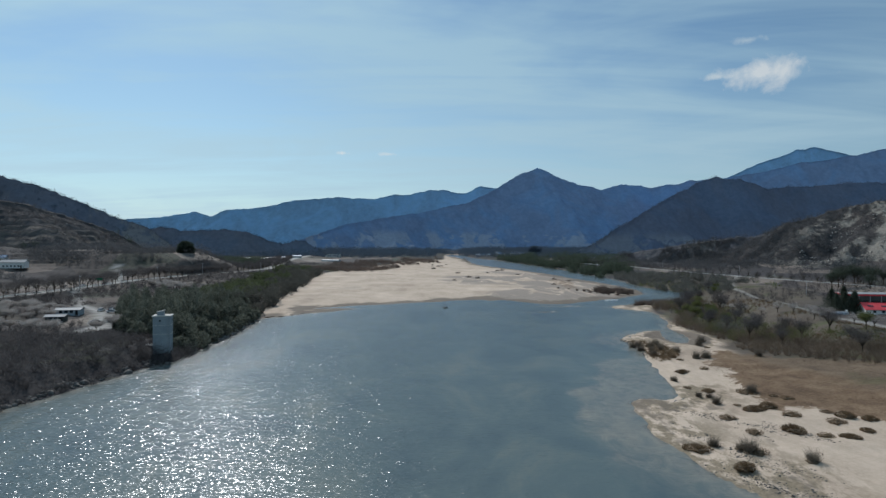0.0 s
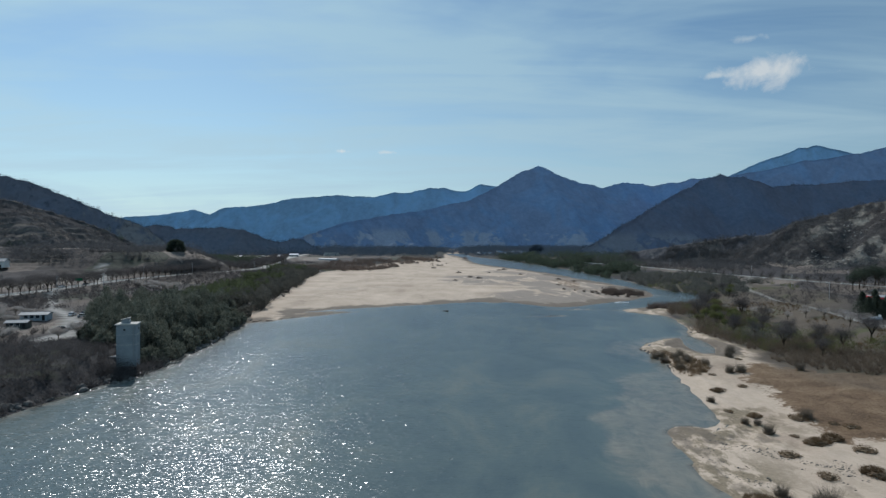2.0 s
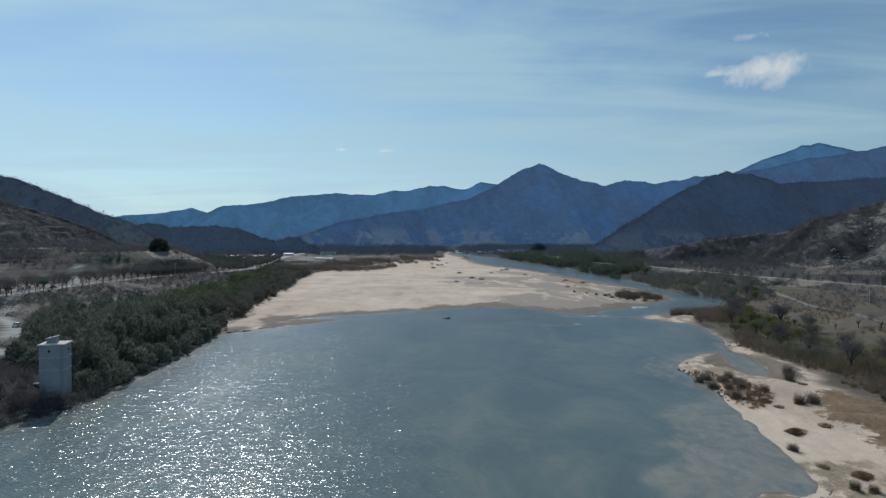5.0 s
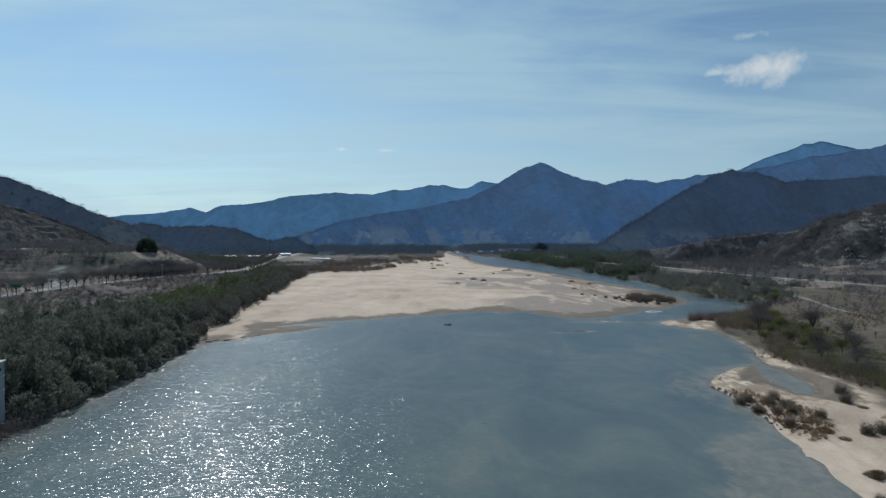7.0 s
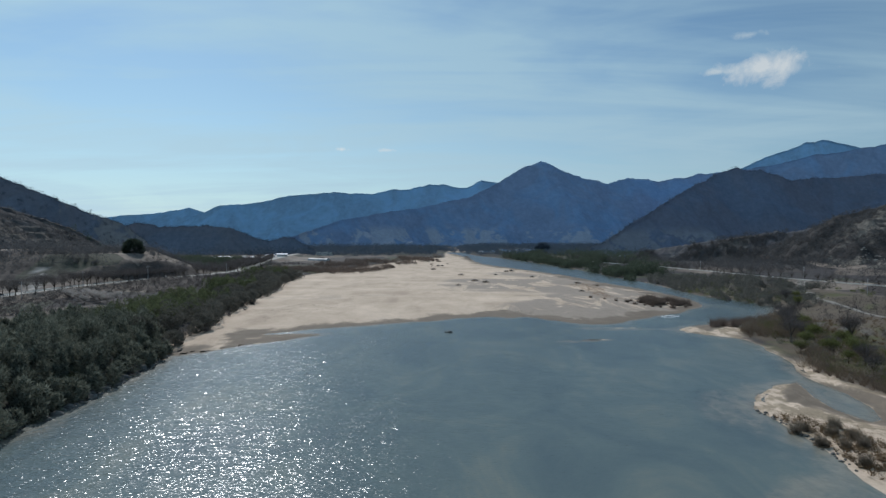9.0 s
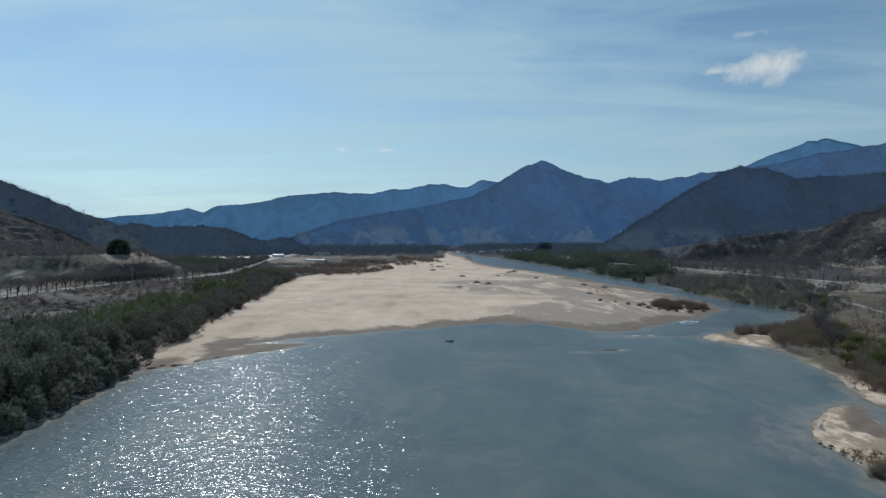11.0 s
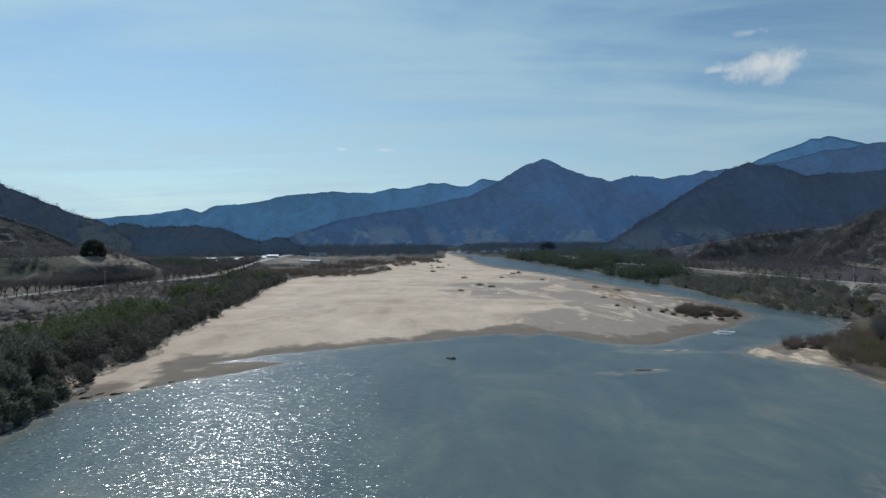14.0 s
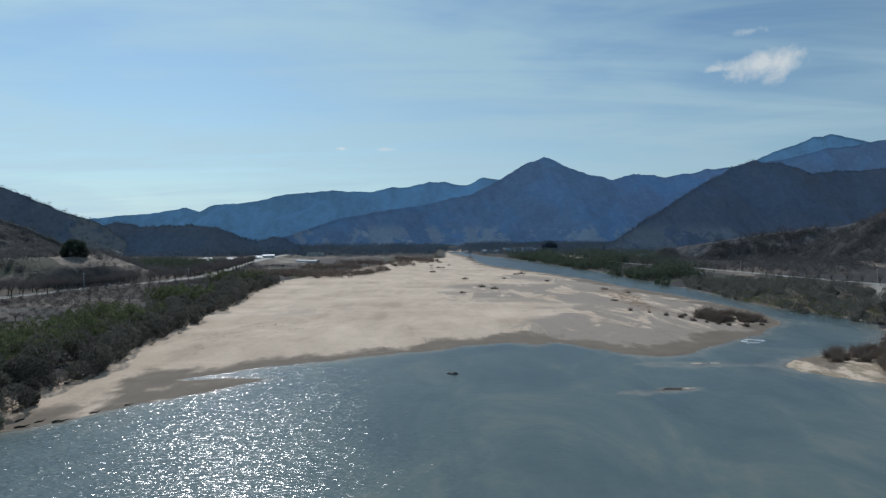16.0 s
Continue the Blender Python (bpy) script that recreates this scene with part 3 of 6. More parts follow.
M_DRY = foliage("dry_grass_stem", (0.085, 0.058, 0.037), (0.27, 0.195, 0.122), 0.4)
M_SCRUB = foliage("dry_scrub", (0.066, 0.051, 0.041), (0.27, 0.215, 0.162), 0.45)
M_TWIG = foliage("pale_bare_twig", (0.10, 0.085, 0.070), (0.29, 0.25, 0.20), 0.3)
M_ISLE = foliage("grey_island_twig", (0.085, 0.068, 0.060), (0.235, 0.190, 0.165), 0.4)
M_FOAM = speckled("broken_water", (0.55, 0.58, 0.60), (0.85, 0.86, 0.87), 0.6, 0.6, 0.05)
M_LITTER = speckled("leaf_litter", (0.105, 0.076, 0.052), (0.235, 0.172, 0.115), 0.4, 0.95, 0.06)
M_RUBBLE = speckled("pale_rubble", (0.26, 0.25, 0.23), (0.52, 0.49, 0.45), 1.2, 0.9, 0.05)
M_BLOSSOM = foliage("pale_blossom", (0.26, 0.24, 0.225), (0.60, 0.56, 0.53), 0.4)
M_BARK = speckled("bark", (0.028, 0.022, 0.017), (0.085, 0.068, 0.052), 0.4, 0.9, 0.02)
M_CONC = speckled("tower_concrete", (0.20, 0.235, 0.26), (0.32, 0.355, 0.37), 2.2, 0.85, 0.01)
M_PALE = speckled("pale_concrete", (0.42, 0.40, 0.37), (0.60, 0.58, 0.54), 1.5, 0.85, 0.02)
M_WHITE = speckled("white_paint", (0.60, 0.60, 0.58), (0.78, 0.78, 0.76), 2.0, 0.6, 0.004)
M_GREY = speckled("grey_sheet", (0.22, 0.23, 0.24), (0.36, 0.37, 0.38), 2.0, 0.55, 0.006)
M_BLUEW = speckled("blue_wall", (0.28, 0.36, 0.42), (0.42, 0.50, 0.55), 2.0, 0.7, 0.004)
M_BLUER = speckled("blue_roof", (0.10, 0.20, 0.34), (0.18, 0.30, 0.46), 2.0, 0.5, 0.004)
M_DARKWALL = speckled("dark_wall", (0.045, 0.055, 0.052), (0.09, 0.10, 0.095), 2.0, 0.7, 0.006)
M_DARK = speckled("dark_panel", (0.015, 0.015, 0.016), (0.04, 0.04, 0.042), 1.0, 0.6, 0.004)
M_REDROOF = speckled("red_roof", (0.62, 0.055, 0.065), (0.78, 0.10, 0.11), 1.6, 0.45, 0.004)
M_RED = speckled("red_lens", (0.4, 0.02, 0.02), (0.5, 0.03, 0.03), 0.3, 0.25, 0.0)
M_FILM = speckled("white_film", (0.26, 0.29, 0.32), (0.42, 0.45, 0.48), 1.2, 0.5, 0.006)
M_TYRE = speckled("tyre_rubber", (0.012, 0.012, 0.012), (0.03, 0.03, 0.03), 0.2, 0.85, 0.002)
M_CARDARK = speckled("dark_car_paint", (0.022, 0.024, 0.028), (0.032, 0.034, 0.04), 1.0, 0.25, 0.0, 0.6)
M_CARSILVER = speckled("silver_car_paint", (0.50, 0.51, 0.52), (0.60, 0.61, 0.62), 1.0, 0.3, 0.0, 0.6)
M_SIGN = speckled("sign_green", (0.01, 0.14, 0.07), (0.02, 0.19, 0.10), 0.6, 0.5, 0.0)
M_ROCK = speckled("river_rock", (0.055, 0.054, 0.053), (0.22, 0.21, 0.195), 0.8, 0.85, 0.03)
M_GLASS = speckled("dark_glass", (0.02, 0.03, 0.04), (0.04, 0.055, 0.07), 1.0, 0.12, 0.0, 0.6)
M_EVER = foliage("evergreen_leaf", (0.046, 0.060, 0.050), (0.130, 0.160, 0.110), 0.42)
M_PINE = foliage("pine_needle", (0.034, 0.046, 0.038), (0.105, 0.125, 0.092), 0.4)

# ---- ground and river ----
GX = spaced([-4600, -1500, -500, -260, -130, 30, 105, 210, 330, 600, 1600, 4600], [260, 60, 5.2, 3.8, 2.8, 1.0, 2.4, 3.8, 12, 60, 260])
GY = spaced([-2500, -300, 20, 60, 220, 380, 600, 1000, 1800, 4600], [150, 16, 2.0, 1.3, 2.0, 3.0, 6.5, 18, 140])


def ground_fun(x, y):
    zs = zones(x, y)
    dl, ds, dr, dp = zs
    h = height(x, y, zs)
    sandy = np.maximum(np.where(dl < 6, step(-30, 0, ds), 0) * (1 - step(2, 9, dl)), np.where(dr > -40, 1.0, 0) * (1 - step(-6, 4, x + 6 * fbm(x, y, 22, 4) - np.interp(y, (-200, 60, 110, 160, 200, 260, 300, 345, 400, 420), (170, 150, 106, 97, 101, 107, 113, 132, 168, 150)))) * (y < 425))
    sandy = np.where(h < 0.0, 1.0, sandy)
    bar = 0.7 * (1 - step(-0.02, 0.06, h + 0.05 * fbm(x, y, 12, 4))) * (h > -0.6)
    bar = np.where((ds > 0) & (dl < 0), 1 - step(0.15, 0.66, h + 0.24 * fbm(x, y, 24, 4) + 0.22 * fbm(x + 8, y * 0.6, 7, 4, 0.6)), bar)
    bar = np.maximum(bar, 0.9 * step(-1, 1.5, inside(MUD, x, y) + 1.6 * fbm(x, y, 6, 4)))
    bar = np.maximum(bar, 0.55 * np.where((dr > 0) & (x < 64) & (y < 118), step(0.0, 0.4, fbm(x, y * 0.6, 5, 5, 0.65) + 0.1 - 0.03 * dr), 0))
    bar = np.maximum(bar, 0.8 * (dr > 0) * (y > 290) * (y < 345) * step(-0.3, 0.3, fbm(x, y, 8, 4)))
    wet = np.where(h <= 0, 0.15, np.clip(bar, 0, 1))
    wet = np.maximum(wet, np.where((ds > 0) & (dl < 0), 0.24 * step(0.0, 0.45, fbm(x + 40, y * 0.8, 60, 4) + 1.3 * step(10, 75, x) * (1 - step(430, 640, y)) - 0.5), 0))
    dry = step(-5.5, 5.5, inside(DRY_GRASS, x, y) + 4.0 * fbm(x, y, 9, 4, 0.6))
    dry = np.maximum(dry, 0.48 * (ds > 3) * (dl < 0) * step(0.25, 0.5, fbm(x + 11, y * 0.35, 22, 4) + 0.25 * step(380, 430, y) - 0.4 * step(560, 640, y)) * step(78, 96, x))
    dry = np.maximum(dry, step(-3, 3, inside(FALLOW, x, y) + 3 * fbm(x, y, 9, 3)))
    rd = np.maximum(1 - step(4.2, 5.4, along(LEFT_ROAD, x, y)), 0.5 * (1 - step(2.2, 3.2, along(RIGHT_ROAD, x, y))))
    rd = np.maximum(rd, 0.6 * (1 - step(1.8, 4.2, along(RIGHT_PATH, x, y))))
    rd = np.maximum(rd, 1 - step(1.5, 2.5, np.minimum(along(LEFT_LANE, x, y), along(YARD_LANE, x, y))))
    rd = np.maximum(rd, 0.85 * step(1.0, 2.2, inside(YARD, x, y)))
    lush = step(2, 6, dr) * (1 - sandy) * (x < 300) * (1 - step(420, 620, y)) * (1 - dry * 0.4)
    grit = np.where(dr > -3, 0.16 + 0.85 * (1 - step(6, 20, dr + 5 * fbm(x, y, 10, 3))) * (y < 128) + 0.7 * (y > 180), 0.1)
    silt = np.where((ds > 0) & (dr < 0), step(-0.1, 0.5, 1.3 * step(-10, 60, x + 25 * fbm(x, y, 70, 3)) * (1 - step(500, 760, y)) + 0.5 * fbm(x, y * 2, 60, 4) - 0.35), 0)
    sandy = np.where((dl > -4) & (y < 252), 0.0, sandy)
    field = np.maximum(step(45, 60, dl), step(60, 80, dr)) * (1 - rd) * (y < 1150)
    lev = (h + 0.8 * fbm(x + 33, y, 50, 3)) / 2.4
    ledge = step(120, 150, dl) * (dl < 420) * step(0.10, 0.22, lev - np.floor(lev)) * (1 - step(0.85, 1.0, lev - np.floor(lev))) * step(-0.2, 0.3, fbm(x + 70, y, 60, 3)) * (y < 1050)
    return h, {"grit": np.clip(grit, 0, 1), "lush": lush, "sand": sandy, "wet": wet, "dry": dry, "road": rd, "field": field, "silt": silt, "ledge": ledge}


ground = tagged(sheet("ground", GX, GY, ground_fun, M_GROUND), "sandy river valley floor with dry grass and soil", "ground", kind="structure")


def water_fun(x, y):
    return 0.0 * x, {"depth": np.maximum(0.0, -height(x, y))}


WX = spaced([-330, -110, 200, 330], [30, 2.6, 20])
WY = spaced([-2400, -100, 20, 420, 1500], [80, 8, 2.6, 10])
water = tagged(sheet("water", WX, WY, water_fun, M_WATER), "rippled blue-grey river water glittering in the sun", "water", kind="structure")


# ---- mountains ----
def mountain(name, crest, front, back, material, label, lump=0.10, nu=260, nv=56, seed=0, terrace=0.0, trees=(12.0, 7.0), bare=0.0, bare_from=None, bare_top=1e9, smooth=False, knob=0.022):
    """A wooded range: a crest line with spurs and gullies running down from it."""
    p = np.array(crest, float)
    first, last = p[0] + (p[0] - p[1]) * 1.3, p[-1] + (p[-1] - p[-2]) * 0.6
    first[2] = last[2] = -16
    p = np.vstack([first, p, last])
    s = np.concatenate([[0], np.cumsum(np.hypot(*np.diff(p[:, :2], axis=0).T))])
    u = np.linspace(0, s[-1], nu)
    cx, cy, cz = (np.interp(u, s, p[:, k]) for k in range(3))
    top = np.max(cz)
    cz = cz + np.clip(cz / top, 0, 1) * top * knob * (fbm(u + 531 * seed, u * 0, top * 0.55, 5, 0.6) + 0.25 * fbm(u + 77 * seed, u * 0 + 9, top * 0.10, 3))
    tx, ty = np.gradient(cx), np.gradient(cy)
    L = np.hypot(tx, ty)
    tx, ty = tx / L, ty / L
    wide = nu // 8 * 2 + 1
    for _ in range(4):
        tx, ty = (np.convolve(np.pad(a, wide // 2, "edge"), np.ones(wide) / wide, "valid") for a in (tx, ty))
    L = np.hypot(tx, ty)
    tx, ty = tx / L, ty / L
    v = np.concatenate([np.linspace(-1, 0, nv // 3)[:-1], np.linspace(0, 1, nv)])
    U, V = np.meshgrid(np.arange(nu), v)
    reach = np.where(V > 0, front, back) * (0.12 + 0.88 * np.clip(cz[U], 0, None) / np.max(cz))
    X = cx[U] + ty[U] * V * reach
    Y = cy[U] - tx[U] * V * reach
    a = np.abs(V)
    Z0 = cz[U] + 12
    size = np.max(cz)
    spur = fbm(X * 0 + u[U] + 0.25 * fbm(X, Y, size * 0.9, 3) * size + seed * 900, Y * 0 + V * 120, size * 0.75, 4)
    fold = 0.34 - np.abs(fbm(X * 0 + u[U] + 0.35 * fbm(X + 70, Y, size * 0.7, 3) * size + seed * 411, V * 160, size * 1.15, 3))
    spur = 0.55 * spur + 1.2 * fold
    rough_n = fbm(X + seed * 300, Y, size * 0.55, 5)
    prof = (1 - a) ** 1.42
    Z = np.maximum(Z0, 0) * prof - np.maximum(-Z0, 0) + size * lump * (2.1 * spur * a * (1 - a) * 1.1 + 0.9 * rough_n * a * (1 - a) * 3 + 0.32 * fbm(X + seed, Y, size * 0.16, 5, 0.6) * (0.35 + a))
    Z = Z - 12 - np.where(V > 0, size * 0.022 * step(0, 0.022, a), 0)
    bald = step(-0.02, 0.10, fbm(X + 200 + 50 * seed, Y, 70, 6, 0.66) - 0.55 + bare) * (bare > 0)
    bald = bald * (1 - step(bare_top * 0.6, bare_top, Z))
    stony = step(-25, 25, X - bare_from * Y + 30 * fbm(X, Y, 60, 3)) if bare_from else 1.0
    bald = bald * stony
    if terrace:
        lev = (Z + 2.0 * fbm(X, Y, 60, 3)) / terrace
        fl = np.floor(lev)
        ok = 0.25 + 0.75 * bald
        Z = Z + ok * terrace * (fl + step(0.62, 1.0, lev - fl) - lev) * 0.9
        riser = step(0.60, 0.72, lev - fl) * step(0.05, 0.30, fbm(X + 400, Y, 45, 5, 0.6)) * stony * 0.8
        bald = np.maximum(bald * (0.35 if bare < 0.5 else 1.0), riser)
    # crowns of the trees
    cs, ca = trees
    crowns = vnoise(X / cs + 7 * seed, Y / cs) * 0.7 + vnoise(X / cs * 2.3, Y / cs * 2.3 + seed) * 0.45
    crowns = crowns + 0.30 * np.random.default_rng(seed).random(X.shape)
    Z = np.where(V < 0, Z - 6 - 0.5 * ca, Z)
    Z = Z + np.where(V < 0, 0, 1) * ca * (crowns - 0.75) * (1 - bald) * (1 - 0.4 * (ca > 4) * (1 - step(0, 0.04, a))) * np.clip((Z + 12) / 14, 0, 1)
    verts = np.stack([X, Y, Z], -1).reshape(-1, 3)
    w = nu
    i = (np.arange(len(v) - 1)[:, None] * w + np.arange(w - 1)[None, :]).ravel()
    me = soup(name, verts, np.stack([i, i + w, i + 1 + w, i + 1], 1), material, smooth)
    at = me.attributes.new("cleared", "FLOAT", "POINT")
    at.data.foreach_set("value", bald.ravel().astype(np.float32))
    return tagged(new(name, me), label, "mountain", kind="structure")


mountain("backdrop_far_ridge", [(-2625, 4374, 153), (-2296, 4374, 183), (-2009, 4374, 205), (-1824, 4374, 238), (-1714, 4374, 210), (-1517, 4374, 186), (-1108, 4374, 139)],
         270, 200, M_HAZEFAR, "wooded ridge far down the valley, coloured blue for haze", 0.08, 260, 46, seed=1, trees=(24, 3))
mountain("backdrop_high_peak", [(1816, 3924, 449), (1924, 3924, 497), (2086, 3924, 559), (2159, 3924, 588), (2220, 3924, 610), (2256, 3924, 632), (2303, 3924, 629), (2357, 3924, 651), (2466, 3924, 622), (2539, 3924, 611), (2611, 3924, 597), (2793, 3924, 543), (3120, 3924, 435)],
         470, 200, M_HAZEFAR, "rocky summit behind the wooded ranges, coloured pale blue for haze", 0.05, 260, 60, seed=2, trees=(34, 3))
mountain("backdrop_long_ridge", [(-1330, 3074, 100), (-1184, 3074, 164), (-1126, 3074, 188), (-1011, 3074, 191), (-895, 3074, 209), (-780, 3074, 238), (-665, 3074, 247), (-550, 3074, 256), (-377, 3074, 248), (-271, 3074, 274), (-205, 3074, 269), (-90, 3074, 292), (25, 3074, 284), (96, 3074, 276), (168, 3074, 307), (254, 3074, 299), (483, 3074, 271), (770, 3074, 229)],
         320, 250, M_HAZEFAR, "long wooded ridge closing the valley, coloured blue for haze", 0.07, 420, 60, seed=3, trees=(24, 3))
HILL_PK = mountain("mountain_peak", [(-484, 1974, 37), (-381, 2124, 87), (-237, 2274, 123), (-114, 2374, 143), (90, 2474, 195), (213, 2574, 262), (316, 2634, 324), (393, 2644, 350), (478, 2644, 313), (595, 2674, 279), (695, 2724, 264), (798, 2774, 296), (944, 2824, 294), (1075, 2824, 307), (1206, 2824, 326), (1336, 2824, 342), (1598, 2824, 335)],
         400, 300, M_HAZEPEAK, "pointed wooded mountain at the valley's end, coloured dark blue for haze", 0.11, 460, 90, seed=4, trees=(13, 3), bare=0.42, bare_top=85)
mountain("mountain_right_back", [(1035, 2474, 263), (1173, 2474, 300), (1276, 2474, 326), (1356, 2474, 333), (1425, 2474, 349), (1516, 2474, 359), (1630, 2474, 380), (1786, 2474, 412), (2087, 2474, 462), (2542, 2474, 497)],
         380, 300, M_HAZEPEAK, "high dark wooded mountain shoulder", 0.12, 320, 80, seed=5, trees=(15, 3))
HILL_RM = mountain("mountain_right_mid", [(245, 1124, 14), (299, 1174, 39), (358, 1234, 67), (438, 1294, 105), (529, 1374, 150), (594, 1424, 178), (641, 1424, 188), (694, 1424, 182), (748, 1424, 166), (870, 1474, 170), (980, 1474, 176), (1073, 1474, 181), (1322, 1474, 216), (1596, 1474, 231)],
         275, 300, M_HAZEMID, "dark wooded hill above the river's right bank", 0.15, 440, 100, seed=6, trees=(8, 2.6), bare=0.48, bare_top=62)
# brown woods cooled towards blue: haze put into the colour
M_HAZESPUR = forest("brown_wood_slope_haze", (0.060, 0.070, 0.086), (0.118, 0.124, 0.138), (0.22, 0.21, 0.20), 6, 0.3, (0.125, 0.120, 0.128))
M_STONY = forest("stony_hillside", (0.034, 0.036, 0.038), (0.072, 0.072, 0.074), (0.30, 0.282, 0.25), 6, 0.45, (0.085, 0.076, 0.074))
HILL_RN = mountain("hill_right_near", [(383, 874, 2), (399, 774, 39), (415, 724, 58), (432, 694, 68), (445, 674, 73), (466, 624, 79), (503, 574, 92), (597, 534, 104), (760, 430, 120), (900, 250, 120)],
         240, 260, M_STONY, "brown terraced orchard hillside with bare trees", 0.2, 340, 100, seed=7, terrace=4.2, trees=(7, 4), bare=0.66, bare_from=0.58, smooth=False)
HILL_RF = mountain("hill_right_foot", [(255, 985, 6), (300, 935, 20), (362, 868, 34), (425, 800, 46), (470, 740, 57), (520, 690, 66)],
         135, 160, M_HAZESPUR, "low brown wooded spur at the mountain's foot", 0.12, 260, 70, seed=11, trees=(7, 4), bare=0.30)
# slate blue of this forest holds painted distance haze
M_HAZESLATE = forest("slate_forest_haze", (0.099, 0.124, 0.170), (0.198, 0.223, 0.278), (0.322, 0.305, 0.306), 8, 0.12, (0.209, 0.212, 0.247))
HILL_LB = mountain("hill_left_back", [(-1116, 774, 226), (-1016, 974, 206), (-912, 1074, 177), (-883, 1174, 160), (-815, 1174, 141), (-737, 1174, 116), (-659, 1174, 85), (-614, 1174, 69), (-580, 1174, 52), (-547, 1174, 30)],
         290, 300, M_HAZESLATE, "dark wooded hill behind the village", 0.14, 320, 90, seed=8, trees=(8, 3.2), bare=0.40, bare_top=150)
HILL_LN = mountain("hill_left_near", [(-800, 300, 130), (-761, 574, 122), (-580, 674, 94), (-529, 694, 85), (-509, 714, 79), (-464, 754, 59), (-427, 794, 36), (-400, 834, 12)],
         430, 200, M_HAZENEAR, "brown terraced hillside with scattered bare trees", 0.12, 240, 190, seed=9, terrace=6.5, trees=(7, 3.5), bare=0.40, smooth=False)
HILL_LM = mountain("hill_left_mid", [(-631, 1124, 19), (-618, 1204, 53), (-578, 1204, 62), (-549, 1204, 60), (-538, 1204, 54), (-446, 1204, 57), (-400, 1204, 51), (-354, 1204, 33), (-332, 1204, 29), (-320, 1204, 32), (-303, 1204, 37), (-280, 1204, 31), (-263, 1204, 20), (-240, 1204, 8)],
         85, 150, M_HAZESLATE, "low dark wooded hill beside the river road", 0.05, 260, 70, seed=10, trees=(9, 3.2))


# ---- builders ----
def part(name, bm, material, parent=None, label="", m=None, smooth=False):
    """Links a bmesh as one mesh object under a thing or a part."""
    me = bpy.data.meshes.new(name)
    bm.to_mesh(me)
    bm.free()
    if smooth:
        me.polygons.foreach_set("use_smooth", np.ones(len(me.polygons), bool))
    me.materials.append(material)
    ob = new(name, me)
    if parent:
        ob.parent = parent
    if m is not None:
        ob.matrix_basis = m
    if label:
        ob["label"] = label
    return ob


def box(sx, sy, sz, at=(0, 0, 0), bevel=0.0, bm=None):
    """A box that stands on at."""
    bm = bm or bmesh.new()
    r = bmesh.ops.create_cube(bm, size=1.0, matrix=Matrix.Translation((at[0], at[1], at[2] + sz / 2)) @ Matrix.Diagonal((sx, sy, sz, 1)))
    if bevel:
        es = list({e for v in r["verts"] for e in v.link_edges})
        bmesh.ops.bevel(bm, geom=es, offset=bevel, segments=1, affect="EDGES", profile=0.5)
    return bm


def prism(outline, depth, at=(0, 0, 0), bm=None):
    """An outline in x and z, drawn out along y, centred."""
    bm = bm or bmesh.new()
    a = [bm.verts.new((at[0] + x, at[1] - depth / 2, at[2] + z)) for x, z in outline]
    b = [bm.verts.new((at[0] + x, at[1] + depth / 2, at[2] + z)) for x, z in outline]
    n = len(a)
    bm.faces.new(a)
    bm.faces.new(b[::-1])
    for k in range(n):
        bm.faces.new((a[k], b[k], b[(k + 1) % n], a[(k + 1) % n]))
    bmesh.ops.recalc_face_normals(bm, faces=bm.faces)
    return bm


def tube(points, radii, sides=6, bm=None):
    """A tapered tube through points."""
    bm = bm or bmesh.new()
    rings = []
    for k, (p, r) in enumerate(zip(points, radii)):
        p = Vector(p)
        way = Vector(points[min(k + 1, len(points) - 1)]) - Vector(points[max(k - 1, 0)])
        q = way.to_track_quat("Z", "Y")
        rings.append([bm.verts.new(p + q @ Vector((r * math.cos(2 * math.pi * j / sides), r * math.sin(2 * math.pi * j / sides), 0))) for j in range(sides)])
    for a, b in zip(rings[:-1], rings[1:]):
        for j in range(sides):
            bm.faces.new((a[j], a[(j + 1) % sides], b[(j + 1) % sides], b[j]))
    bm.faces.new(rings[-1])
    return bm


def slivers(centres, radius, tall, count, length, width, r, up=0.4, skin=0.6):
    """Many small leaves or twig tips filling rounded crowns: arrays for soup()."""
    c = np.repeat(np.asarray(centres, float), count, 0)
    n = len(c)
    rad, hh = np.repeat(np.broadcast_to(radius, len(centres)), count), np.repeat(np.broadcast_to(tall, len(centres)), count)
    d = r.normal(size=(n, 3))
    d /= np.linalg.norm(d, axis=1)[:, None]
    k = r.random(n) ** (1 - skin)
    p = c + np.stack([d[:, 0] * rad * k, d[:, 1] * rad * k, hh * 0.52 + d[:, 2] * hh * 0.48 * k], 1)
    w = d + r.normal(size=(n, 3)) * 0.7 + np.array([0, 0, up])
    w /= np.linalg.norm(w, axis=1)[:, None]
    s = np.cross(w, r.normal(size=(n, 3)))
    s /= np.linalg.norm(s, axis=1)[:, None] + 1e-9
    ln = (length * (0.5 + r.random(n)))[:, None]
    wd = (width * (0.5 + r.random(n)))[:, None]
    v = np.stack([p - s * wd / 2, p + s * wd / 2, p + w * ln], 1).reshape(-1, 3)
    return v, np.arange(n * 3).reshape(-1, 3)


